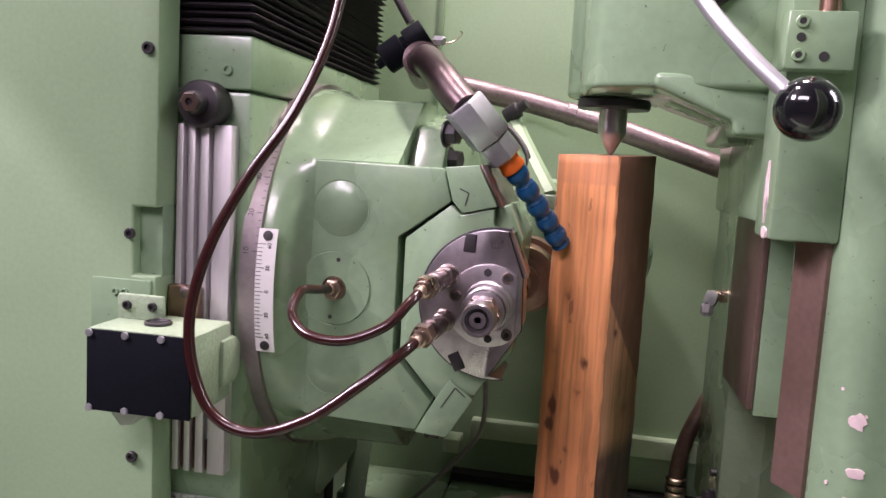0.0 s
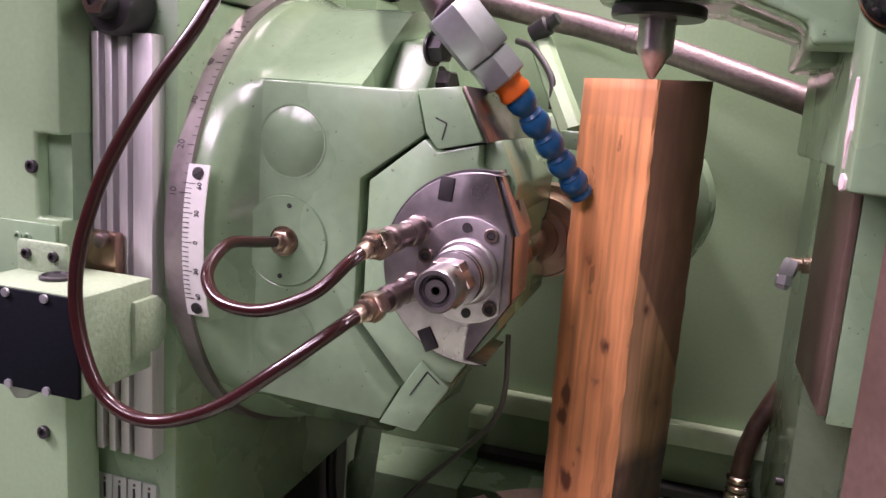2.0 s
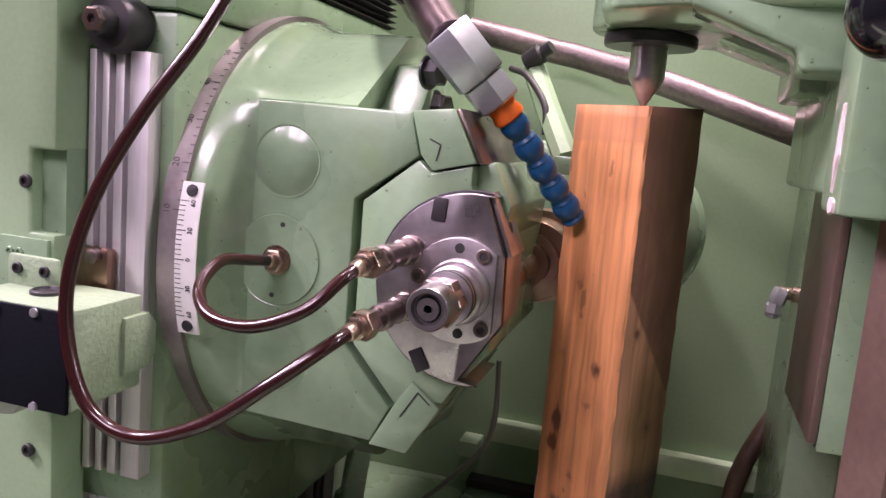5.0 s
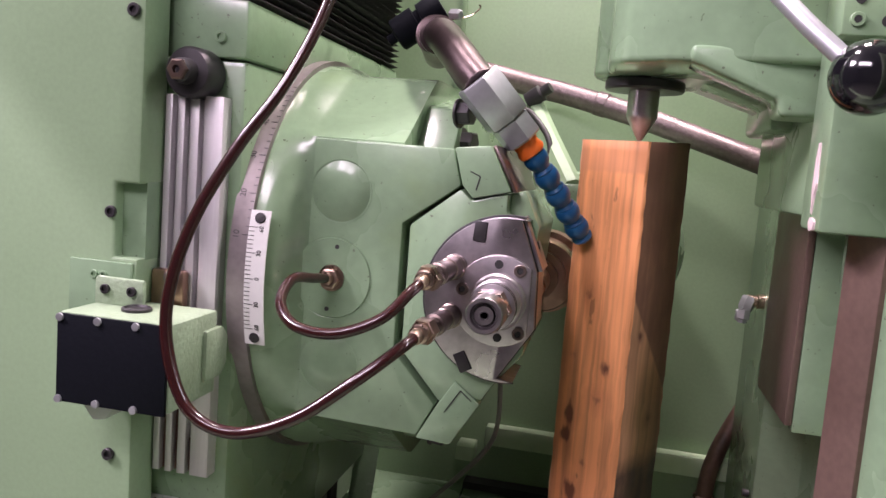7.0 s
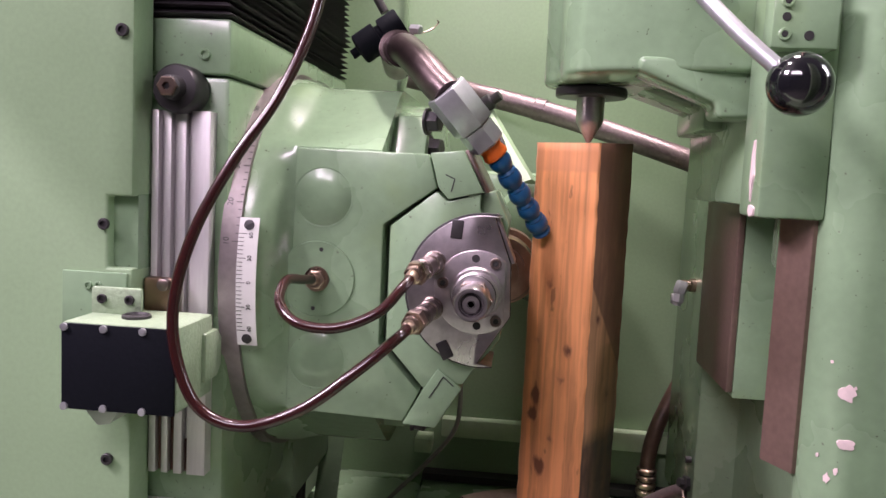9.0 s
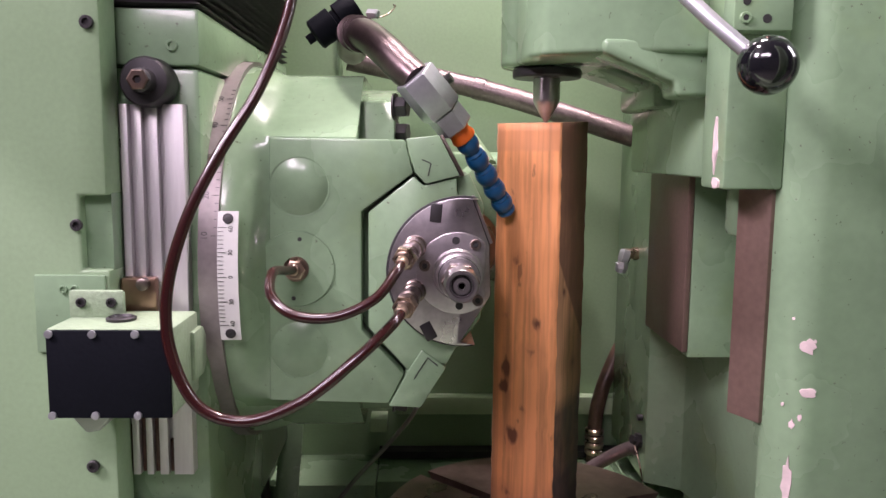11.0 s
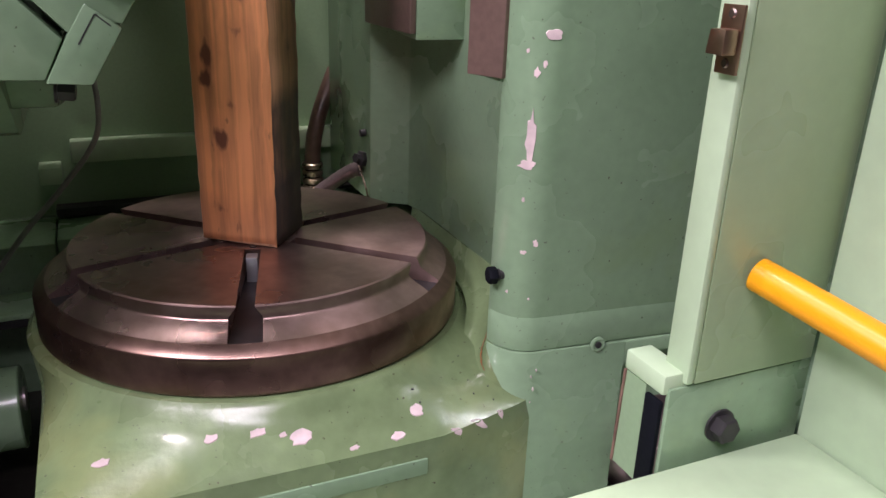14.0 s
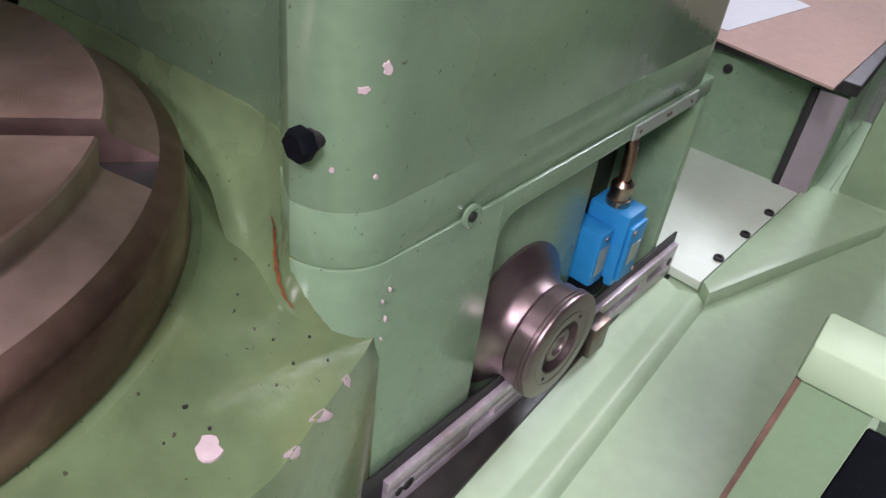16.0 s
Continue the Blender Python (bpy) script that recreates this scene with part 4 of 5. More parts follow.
# ---- tailstock ----
def tailstock():
    ob = thing("tailstock", "green cast tailstock arm with steel centre point", "tailstock", at=(0.1, 0, 1.35))
    arc = [(0.0 + 0.052 * math.cos(a), 0.012 + 0.05 * math.sin(a)) for a in [radians(95 + k * 130 / 14) for k in range(15)]]
    plan = arc + [(-0.033, -0.10), (-0.020, -0.125), (0.02, -0.145), (0.12, -0.165), (0.152, -0.165), (0.152, 0.13), (0.06, 0.10)]
    part("arm", prism(plan, "z", 1.476, 1.80, 0.006, segs=3), GREEN, ob)
    part("arm_rib", prism([(0.035, 1.4765), (0.11, 1.447), (0.113, 1.433), (0.150, 1.433), (0.150, 1.49), (0.035, 1.49)], "y", -0.155, -0.10, 0.005, segs=3), GREEN, ob)
    part("arm_rib", prism([(0.06, 1.4765), (0.125, 1.455), (0.150, 1.440), (0.150, 1.49), (0.06, 1.49)], "y", 0.0, 0.10, 0.005, segs=3), GREEN, ob)
    part("collar", lathe([(0.040, 0), (0.0415, 0.002), (0.0415, 0.009), (0.040, 0.011)], (0.003, 0, 1.4635), (0, 0, 1), 56), BLACK_STEEL, ob, "dark steel collar under the arm")
    part("centre_point", lathe([(0, 0), (0.0025, 0.001), (0.0155, 0.024), (0.0162, 0.027), (0.0162, 0.060)], (0.003, 0, 1.4110), (0, 0, 1), 48), STEEL, ob, "ground steel centre point")
    part("saddle", box(0.150, 0.196, -0.20, 0.150, 1.349, 1.95, 0.005), GREEN, ob)
    part("saddle_step", box(0.128, 0.156, -0.02, 0.135, 1.430, 1.48, 0.006), GREEN, ob)
    gib = part("front_gib", box(0.136, 0.194, -0.226, -0.166, 1.341, 1.95, 0.004), GREEN, ob)
    at = lambda u, v, d: (0.1355 - d, u, v)
    chip(-0.205, 1.385, 0.012, 0.055, at, gib, 3)
    chip(-0.208, 1.347, 0.020, 0.014, at, gib, 4)
    blk = part("scale_block", box(0.128, 0.182, -0.252, -0.2265, 1.484, 1.531, 0.002), GREEN, ob)
    for x, z in ((0.139, 1.522), (0.138, 1.495)):
        socket_screw((x, -0.2515, z), (0, -1, 0), 0.0052, blk, GREEN)
        hole((x, -0.2542, z), (0, -1, 0), 0.0024, blk)
    hole((0.139, -0.2524, 1.5095), (0, -1, 0), 0.0036, blk), hole((0.158, -0.2524, 1.4945), (0, -1, 0), 0.0040, blk)
    part("rod", lathe([(0.0085, 0), (0.0085, 0.3)], (0.163, -0.236, 1.528), (0, 0, 1), 24), COPPERY, ob, "oily brown round rod")
    lever = part("lever", tube(spline([(0.085, -0.166, 1.565), (0.066, -0.20, 1.562), (0.057, -0.228, 1.552), (0.070, -0.252, 1.525), (0.098, -0.280, 1.487), (0.122, -0.298, 1.460)], 10), 0.0068, 18), ZINC, ob, "bent grey clamping lever")
    part("ball_knob", lathe([(0, -0.0245)] + [(0.0245 * math.sin(a), -0.0245 * math.cos(a)) for a in [k * math.pi / 24 for k in range(1, 24)]] + [(0, 0.0245)], (0.135, -0.310, 1.447), (0, 0, 1), 48), BALL, lever, "glossy black ball knob")
    part("lever_hub", lathe([(0.014, 0), (0.014, 0.02), (0.011, 0.022)], (0.085, -0.150, 1.566), (0, -1, 0), 24), BLACK_STEEL, ob)
    return ob


tailstock()


# ---- right-hand column ----
SLOPE = math.radians(-4.9)


def face(u, d=0.0):
    """Place on the column's front: u metres along it, d metres proud."""
    return (0.296 + u * math.cos(SLOPE) + d * math.sin(SLOPE), -0.257 + u * math.sin(SLOPE) - d * math.cos(SLOPE))


def right_column():
    ob = thing("tailstock_column", "green enamelled tailstock column with rounded corner and chipped paint", "machine column", at=(0.4, 0.05, 0.5))

    R = 0.040

    def plan(grow):
        x0 = 0.192 - grow
        cx, cy = x0 + R, face(-0.07)[1] + R - grow
        arc = [(cx - R * math.cos(a), cy - R * math.sin(a)) for a in [k * math.pi / 2 / 12 for k in range(13)]]
        fx, fy = face(0.335, grow)
        arc2 = [(fx - 0.03, fy), (fx - 0.012, fy + 0.004), (fx, fy + 0.016), (fx + 0.004, fy + 0.04)]
        side = [(x0 + 0.002, 0.365), (x0 + 0.002, 0.165), (0.205, 0.158), (0.240, 0.135), (0.247, 0.10), (0.247, -0.12), (0.240, -0.152), (0.222, -0.180), (x0 + 0.010, -0.196)]
        return side + arc + arc2 + [(fx + 0.004, 0.365)]

    part("upper_column", prism(plan(0.0), "z", 0.8785, 2.3, 0.0008), GREEN, ob)
    nose = [p for p in plan(0.0) if p[1] < -0.19]
    part("column_front", prism(nose + [(0.60, -0.185), (0.21, -0.185)], "z", 0.8425, 0.879, 0.0005), GREEN, ob)
    win = (0.033, 0.335)
    # lower column built round the recess
    low = plan(0.0006)
    left = [p for p in low if p[0] < face(win[0])[0]]
    part("lower_column", prism(left + [face(win[0], 0.003), (face(win[0])[0], 0.365)], "z", 0.4, 0.8412, 0.001), GREEN, ob)
    hi = [face(win[0] - 0.001, 0.003), face(win[1], 0.003), (face(win[1])[0], 0.365), (face(win[0])[0] - 0.001, 0.365)]
    part("recess_lintel", prism(hi, "z", 0.8235, 0.8412, 0.003), GREEN, ob)
    jamb = [face(win[1] - 0.012, 0.003), face(win[1], 0.003), (face(win[1])[0], 0.365), (face(win[1] - 0.012)[0], 0.365)]
    part("recess_jamb", prism(jamb, "z", 0.4, 0.8240, 0.003), GREEN, ob)
    bk = [face(win[0] - 0.005, -0.016), face(0.19, -0.016), (face(0.19)[0], 0.2), (face(win[0])[0], 0.2)]
    part("recess_back", prism(bk, "z", 0.4, 0.824, 0.001), GREEN, ob)
    # deeper half of the recess back, near-black where the shallow half is green
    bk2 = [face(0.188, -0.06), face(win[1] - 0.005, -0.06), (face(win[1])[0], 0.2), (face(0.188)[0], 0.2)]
    part("recess_back_deep", prism(bk2, "z", 0.4, 0.824, 0.001), OIL_AND_VOID, ob)
    cor = [(0.0, 0.0), (0.022, 0.0)] + [(0.022 - 0.022 * math.sin(a), 0.022 * 0 - 0.022 + 0.022 * math.cos(a)) for a in [k * math.pi / 2 / 8 for k in range(1, 9)]]
    bm = bmesh.new()
    f0, f1 = [], []
    for u, v in cor:
        x, y = face(win[0] - 0.002 + u, 0.0028)
        f0.append(bm.verts.new((x, y, 0.825 + v)))
        x, y = face(win[0] - 0.002 + u, -0.016)
        f1.append(bm.verts.new((x, y, 0.825 + v)))
    bm.faces.new(f0), bm.faces.new(f1)
    for i in range(len(cor)):
        j = (i + 1) % len(cor)
        bm.faces.new((f0[i], f0[j], f1[j], f1[i]))
    part("recess_corner", finish(bm), GREEN, ob)
    # guideways
    part("guideway", box(0.1795, 0.1875, -0.012, 0.145, 1.127, 2.2, 0.0015), WAY, ob, "dark oiled tailstock guideway")
    part("guideway", prism([(0.1700, -0.182), (0.1880, -0.218), (0.1990, -0.214), (0.1890, -0.166)], "z", 1.108, 2.2, 0.0015), WAY, ob, "dark oiled tailstock guideway")
    part("guideway_backing", prism([(-0.0115, 1.120), (0.1445, 1.128), (0.1445, 2.2), (-0.0115, 2.2)], "x", 0.1876, 0.25, 0.002), GREEN, ob)
    part("guideway_backing", box(0.1900, 0.25, -0.2135, -0.1685, 1.104, 2.2, 0.002), GREEN, ob)
    part("way_web", box(0.19, 0.25, -0.165, -0.095, 1.285, 2.2, 0.008), GREEN, ob)
    # paint chips on the rounded edge and the front
    def edge(u, v, d):
        r = R
        cx, cy = 0.192 + r, face(-0.07)[1] + r
        a = (u - 0.006) / r
        if a > math.pi / 2:
            return (cx + (a - math.pi / 2) * r, cy - r - d, v)
        return (cx - (r + d) * math.cos(a), cy - (r + d) * math.sin(a), v)
    flakes = ((0.054, 1.194, 0.014, 0.016), (0.057, 1.149, 0.016, 0.012), (0.044, 1.117, 0.006, 0.010), (0.0505, 1.124, 0.004, 0.008), (0.0425, 1.058, 0.010, 0.050), (0.041, 1.033, 0.017, 0.010), (0.0545, 0.958, 0.005, 0.008), (0.0435, 0.948, 0.007, 0.004),
              (0.035, 1.135, 0.004, 0.005), (0.040, 1.0, 0.003, 0.006), (0.030, 0.905, 0.003, 0.003), (0.052, 0.90, 0.003, 0.003), (0.060, 1.2, 0.003, 0.003), (0.04, 1.22, 0.003, 0.003))
    for k, (u, v, w, h) in enumerate(flakes):
        chip(u, v, w, h, edge, ob, 20 + k)
    for k, (u, v, s) in enumerate(((-0.06, 0.800, 0.006), (-0.075, 0.815, 0.004), (-0.052, 0.822, 0.004), (-0.07, 0.785, 0.003))):
        chip(u, v, s, s * 0.8, lambda u, v, d: edge(0.055 + 0.02 + u * 0.2, v, d + 0.003), ob, 60 + k)
    part("bolt_shank", lathe([(0.0050, -0.012), (0.0050, 0.004), (0.0062, 0.005), (0.0062, 0.008), (0.004, 0.008)], (0.1985, -0.226, 0.920), (-1, 0.10, 0), 20), BLACK_STEEL, ob)
    part("hex_bolt", lathe([(0.0082, 0.0078), (0.0088, 0.009), (0.0088, 0.0155), (0.0078, 0.017), (0, 0.017)], (0.1985, -0.226, 0.920), (-1, 0.10, 0), 6, flat=6), BLACK, ob, "black hex bolt head")
    x, y = face(0.0, 0.001)
    sc = part("seam_screw", lathe([(0.0085, 0), (0.0085, 0.002), (0.0065, 0.003), (0.004, 0.002), (0, 0.002)], (x, y, 0.8415), (math.sin(SLOPE), -math.cos(SLOPE), 0), 24), GREEN, ob)
    hole((x - 0.0003, y - 0.0028, 0.8415), (0, -1, 0), 0.0035, sc)
    x, y = face(0.055, -0.0158)
    hole((x, y, 0.806), (0, -1, 0), 0.0035, ob)
    # small plate on the lintel
    a, b = face(0.195, 0.0035), face(0.30, 0.0035)
    a2, b2 = face(0.195, 0.0055), face(0.30, 0.0055)
    pm = part("name_plate", prism([a, b, b2, a2], "z", 0.8255, 0.8385), GREY_PLATE, ob, "thin grey plate with small screws")
    for u in (0.203, 0.247, 0.252, 0.29):
        x, y = face(u, 0.0056)
        part("screw", lathe([(0, 0), (0.002, 0), (0.0015, 0.001), (0, 0.001)], (x, y, 0.832), (0, -1, 0), 10), STEEL_DARK, pm)
    return ob


right_column()


def hand_dial():
    ob = thing("hand_dial", "brown stained turned steel dial with grooved rim on the column", "hand dial", at=(*face(0.098), 0.685))
    w = (math.sin(SLOPE), -math.cos(SLOPE), 0)
    at = (*face(0.098, -0.016), 0.690)
    part("flange", lathe([(0.066, 0), (0.066, 0.003), (0.063, 0.006), (0.050, 0.016), (0.046, 0.020), (0.044, 0.030)], at, w, 72), DIAL, ob)
    part("knob", lathe([(0.034, 0.026), (0.043, 0.029), (0.0465, 0.033), (0.0465, 0.044), (0.0480, 0.0445), (0.0480, 0.0465), (0.0472, 0.0470), (0.0472, 0.0476), (0.0480, 0.0480), (0.0480, 0.0500), (0.0472, 0.0504), (0.0472, 0.0510), (0.0478, 0.0514), (0.0474, 0.0530), (0.0455, 0.0542), (0.0345, 0.0542), (0.0340, 0.0536), (0.0330, 0.0536), (0.0325, 0.0542), (0.0245, 0.0540), (0.0235, 0.0530), (0.0235, 0.046), (0.014, 0.0455)], at, w, 96), DIAL, ob)
    part("dial_recess", lathe([(0.0232, 0.0462), (0.0232, 0.0470), (0.0155, 0.0470), (0.0150, 0.0462)], at, w, 48), ENGRAVED, ob)
    u, v, ww = frame_of(w)
    for k in range(2):
        d = u * math.cos(0.9 + k * math.pi) + v * math.sin(0.9 + k * math.pi)
        hole(tuple(Vector(at) + ww * 0.0543 + d * 0.029), w, 0.0016, ob)
    part("slotted_core", lathe([(0.0148, 0.045), (0.0148, 0.0505), (0.0135, 0.0515), (0.009, 0.0515), (0.0085, 0.049), (0.006, 0.049), (0.0055, 0.0505), (0, 0.0508)], at, w, 32), DIAL, ob)
    return ob


hand_dial()


def limit_switch():
    ob = thing("limit_switch", "light blue limit switch with brass cable gland", "limit switch", at=(*face(0.235, -0.03), 0.66))

    def place(du, d0, d1, u0, u1, z0, z1, bev):
        p = [face(u0, d0), face(u1, d0), face(u1, d1), face(u0, d1)]
        return prism(p, "z", z0, z1, bev)
    part("housing", place(0, -0.03, 0.012, 0.222, 0.254, 0.664, 0.742, 0.003), SKY_BLUE, ob)
    part("side_housing", place(0, -0.035, 0.002, 0.199, 0.2215, 0.664, 0.728, 0.003), SKY_BLUE, ob)
    part("cover", place(0, 0.012, 0.0165, 0.224, 0.252, 0.672, 0.732, 0.002), SKY_BLUE, ob)
    for u, z in ((0.228, 0.727), (0.248, 0.677)):
        x, y = face(u, 0.0166)
        part("screw", lathe([(0, 0), (0.003, 0), (0.0025, 0.0015), (0, 0.0015)], (x, y, z), (0, -1, 0), 12), STEEL_DARK, ob)
    part("rating_plate", place(0, 0.0166, 0.0172, 0.231, 0.246, 0.690, 0.712, 0.0001), GREY_PLATE, ob, "small grey rating plate")
    part("rating_plate", place(0, 0.0021, 0.0027, 0.202, 0.218, 0.682, 0.712, 0.0001), GREY_PLATE, ob, "small grey rating plate")
    x, y = face(0.209, 0.0022)
    part("screw", lathe([(0, 0), (0.003, 0), (0.0025, 0.0015), (0, 0.0015)], (x, y, 0.721), (0, -1, 0), 12), STEEL_DARK, ob)
    x, y = face(0.236, -0.01)
    part("gland", lathe([(0.011, 0), (0.011, 0.006), (0.009, 0.007), (0.009, 0.012), (0.010, 0.013), (0.010, 0.020), (0.007, 0.024)], (x, y, 0.742), (0, 0, 1), 20), BRASSY, ob)
    part("cable", tube(spline([(x, y, 0.76), (x, y + 0.002, 0.80), (x - 0.004, y + 0.01, 0.83)], 6), 0.0055, 12), COPPERY, ob)
    part("plunger", place(0, -0.02, 0.004, 0.198, 0.228, 0.655, 0.672, 0.002), BLACK, ob)
    return ob


limit_switch()


def steel_strip():
    """Long slotted trip bar along the foot of the column."""
    ob = thing("trip_bar", "worn steel trip bar with slots and screws", "trip bar", at=(*face(0.15), 0.62))

    def seg(u0, u1, z0, z1, d0=0.006, d1=0.012):
        return prism([face(u0, d0), face(u1, d0), face(u1, d1), face(u0, d1)], "z", z0, z1, 0.0006)
    part("bar_top", seg(-0.062, 0.372, 0.628, 0.641), BAR, ob)
    part("bar_bottom", seg(-0.062, 0.372, 0.600, 0.617), BAR, ob)
    for u0, u1 in ((-0.062, 0.030), (0.062, 0.185), (0.30, 0.315), (0.352, 0.372)):
        part("bar_bridge", seg(u0, u1, 0.6165, 0.6285), BAR, ob)
    part("backing", seg(-0.30, 0.375, 0.585, 0.652, 0.0032, 0.0058), BLACK_STEEL, ob)
    for u, r in ((-0.050, 0.004), (-0.040, 0.0055), (0.362, 0.005)):
        x, y = face(u, 0.0125)
        hole((x, y, 0.622), (0, -1, 0), r, ob)
    part("trip_dog", seg(0.188, 0.215, 0.605, 0.640, 0.0122, 0.026), STEEL_DARK, ob)
    return ob


steel_strip()


# ---- base casting, table, timber ----
def base_casting():
    ob = thing("base_casting", "green enamelled machine base, chipped and oily, round the table", "machine base", at=(0, 0, 0.4))
    n = 128
    poly = [(-0.232, -0.280), (0.118, -0.280), (0.220, -0.254), (0.27, -0.232), (0.27, 0.3), (-0.225, 0.3)]

    def sect(k, z, r=0.241, grow=0.0):
        out = []
        for i in range(n):
            a = i * math.tau / n
            rr = (1 - k) * r + k * (ray_polygon(poly, a) + grow)
            out.append((rr * math.cos(a), rr * math.sin(a), z))
        return out
    part("pedestal", loft([sect(1, 0.4), sect(1, 0.765), sect(1, 0.778, grow=-0.002), sect(0.97, 0.787), sect(0.75, 0.797), sect(0.35, 0.811), sect(0.08, 0.822), sect(0, 0.829), sect(0, 0.833, 0.236)]), GREEN_OILY, ob)
    # soft fillet where the base meets the foot of the column
    cx, cy, R = 0.232, face(-0.07)[1] + 0.040, 0.0395
    foot = [(0.2145, 0.110, 0.836), (0.2345, 0.040, 0.836), (0.2340, -0.045, 0.836), (0.2180, -0.108, 0.834), (0.1985, -0.146, 0.826), (0.1870, -0.172, 0.814), (0.1800, -0.198, 0.803), (0.1810, -0.226, 0.790), (0.1950, -0.241, 0.774), (0.2180, -0.2380, 0.750)]
    wall = [(0.2465, 0.135, 0.878), (0.2465, 0.050, 0.878), (0.2465, -0.060, 0.878), (0.2455, -0.122, 0.878), (0.2360, -0.160, 0.877), (0.2150, -0.188, 0.874), (0.1950, -0.2060, 0.862), (cx - R * 0.97, cy - R * 0.24, 0.842), (cx - R * 0.71, cy - R * 0.69, 0.812), (cx - R * 0.22, cy - R * 0.86, 0.780)]
    lows, highs = spline(foot, 8), spline(wall, 8)
    bm = bmesh.new()
    rows = []
    for p, q in zip(lows, highs):
        p, q = Vector(p), Vector(q)
        way = Vector((0.285 - q.x, -0.11 - q.y, 0)).normalized() * 0.018
        row = [(p.x + (q.x - p.x) * math.sin(c), p.y + (q.y - p.y) * math.sin(c), p.z + (q.z - p.z) * (1 - math.cos(c))) for c in [k / 9 * math.pi / 2 for k in range(10)]]
        row += [(q.x + way.x, q.y + way.y, q.z), (q.x + way.x, q.y + way.y, p.z - 0.04), (p.x, p.y, p.z - 0.04)]
        rows.append([bm.verts.new(v) for v in row])
    a = len(rows) * 4 // 9 + 4
    line = [(tuple(r[4].co), tuple(r[5].co)) for r in rows[a:a + 19]]
    for p, q in zip(rows, rows[1:]):
        for k in range(len(p)):
            m = (k + 1) % len(p)
            bm.faces.new((p[k], p[m], q[m], q[k]))
    bm.faces.new(rows[0]), bm.faces.new(rows[-1])
    part("corner_fillet", finish(bm), GREEN_OILY, ob)
    streak = bmesh.new()
    edges = []
    for k, (p, q) in enumerate(line):
        p, q = Vector(p) + Vector((-0.0007, -0.0003, 0.0007)), Vector(q) + Vector((-0.0007, -0.0003, 0.0007))
        w = 0.5 * math.sin(math.pi * (k + 0.3) / 19) * (0.65 + 0.35 * math.sin(k * 2.3))
        mid = p.lerp(q, 0.5 + 0.12 * math.sin(k * 0.7))
        edges.append((streak.verts.new(mid + (p - q) * w), streak.verts.new(mid + (q - p) * w)))
    for p, q in zip(edges, edges[1:]):
        streak.faces.new((p[0], p[1], q[1], q[0]))
    part("rust_streak", finish(streak), RUST, ob, "brown rust streak")
    part("front_ledge", box(-0.10, 0.10, -0.2815, -0.26, 0.750, 0.768, 0.002), GREEN, ob)
    rng = random.Random(8)

    def skin(x, y, d):
        a = math.atan2(y, x)
        r = math.hypot(x, y)
        R = ray_polygon(poly, a)
        prof = [(0.0, 0.829), (0.08, 0.822), (0.35, 0.811), (0.75, 0.797), (0.97, 0.787), (1.0, 0.778)]
        k = min(1, max(0, (r - 0.241) / max(R - 0.241, 1e-4)))
        for (k0, z0), (k1, z1) in zip(prof, prof[1:]):
            if k <= k1:
                return (x, y, z0 + (z1 - z0) * (k - k0) / (k1 - k0) + d)
        return (x, y, 0.778 + d)
    for k, (x, y, w, h) in enumerate(((0.098, -0.254, 0.016, 0.010), (0.073, -0.272, 0.016, 0.006), (-0.014, -0.2606, 0.024, 0.011), (-0.0515, -0.250, 0.016, 0.007), (-0.0905, -0.2437, 0.013, 0.007), (-0.1775, -0.237, 0.016, 0.008), (0.030, -0.274, 0.010, 0.003), (-0.03, -0.256, 0.008, 0.004))):
        chip(x, y, w, h, skin, ob, 80 + k)
    for k, (x, w) in enumerate(((0.131, 0.016), (0.158, 0.022), (0.186, 0.008))):
        chip(x, -0.2750 + 0.25 * (x - 0.128), w, 0.0026, skin, ob, 180 + k, 11)
    for k in range(26):
        x, y = rng.uniform(0.02, 0.185), rng.uniform(-0.255, -0.15)
        if math.hypot(x, y) > 0.25 and ray_polygon(poly, math.atan2(y, x)) > math.hypot(x, y) + 0.008:
            hole(skin(x, y, 0.0006), (0.0, -0.15, 1), rng.uniform(0.0004, 0.0009), ob)
    return ob


base_casting()

TABLE_TURN = -103.5
TOP = 0.908
POST = 0.5025


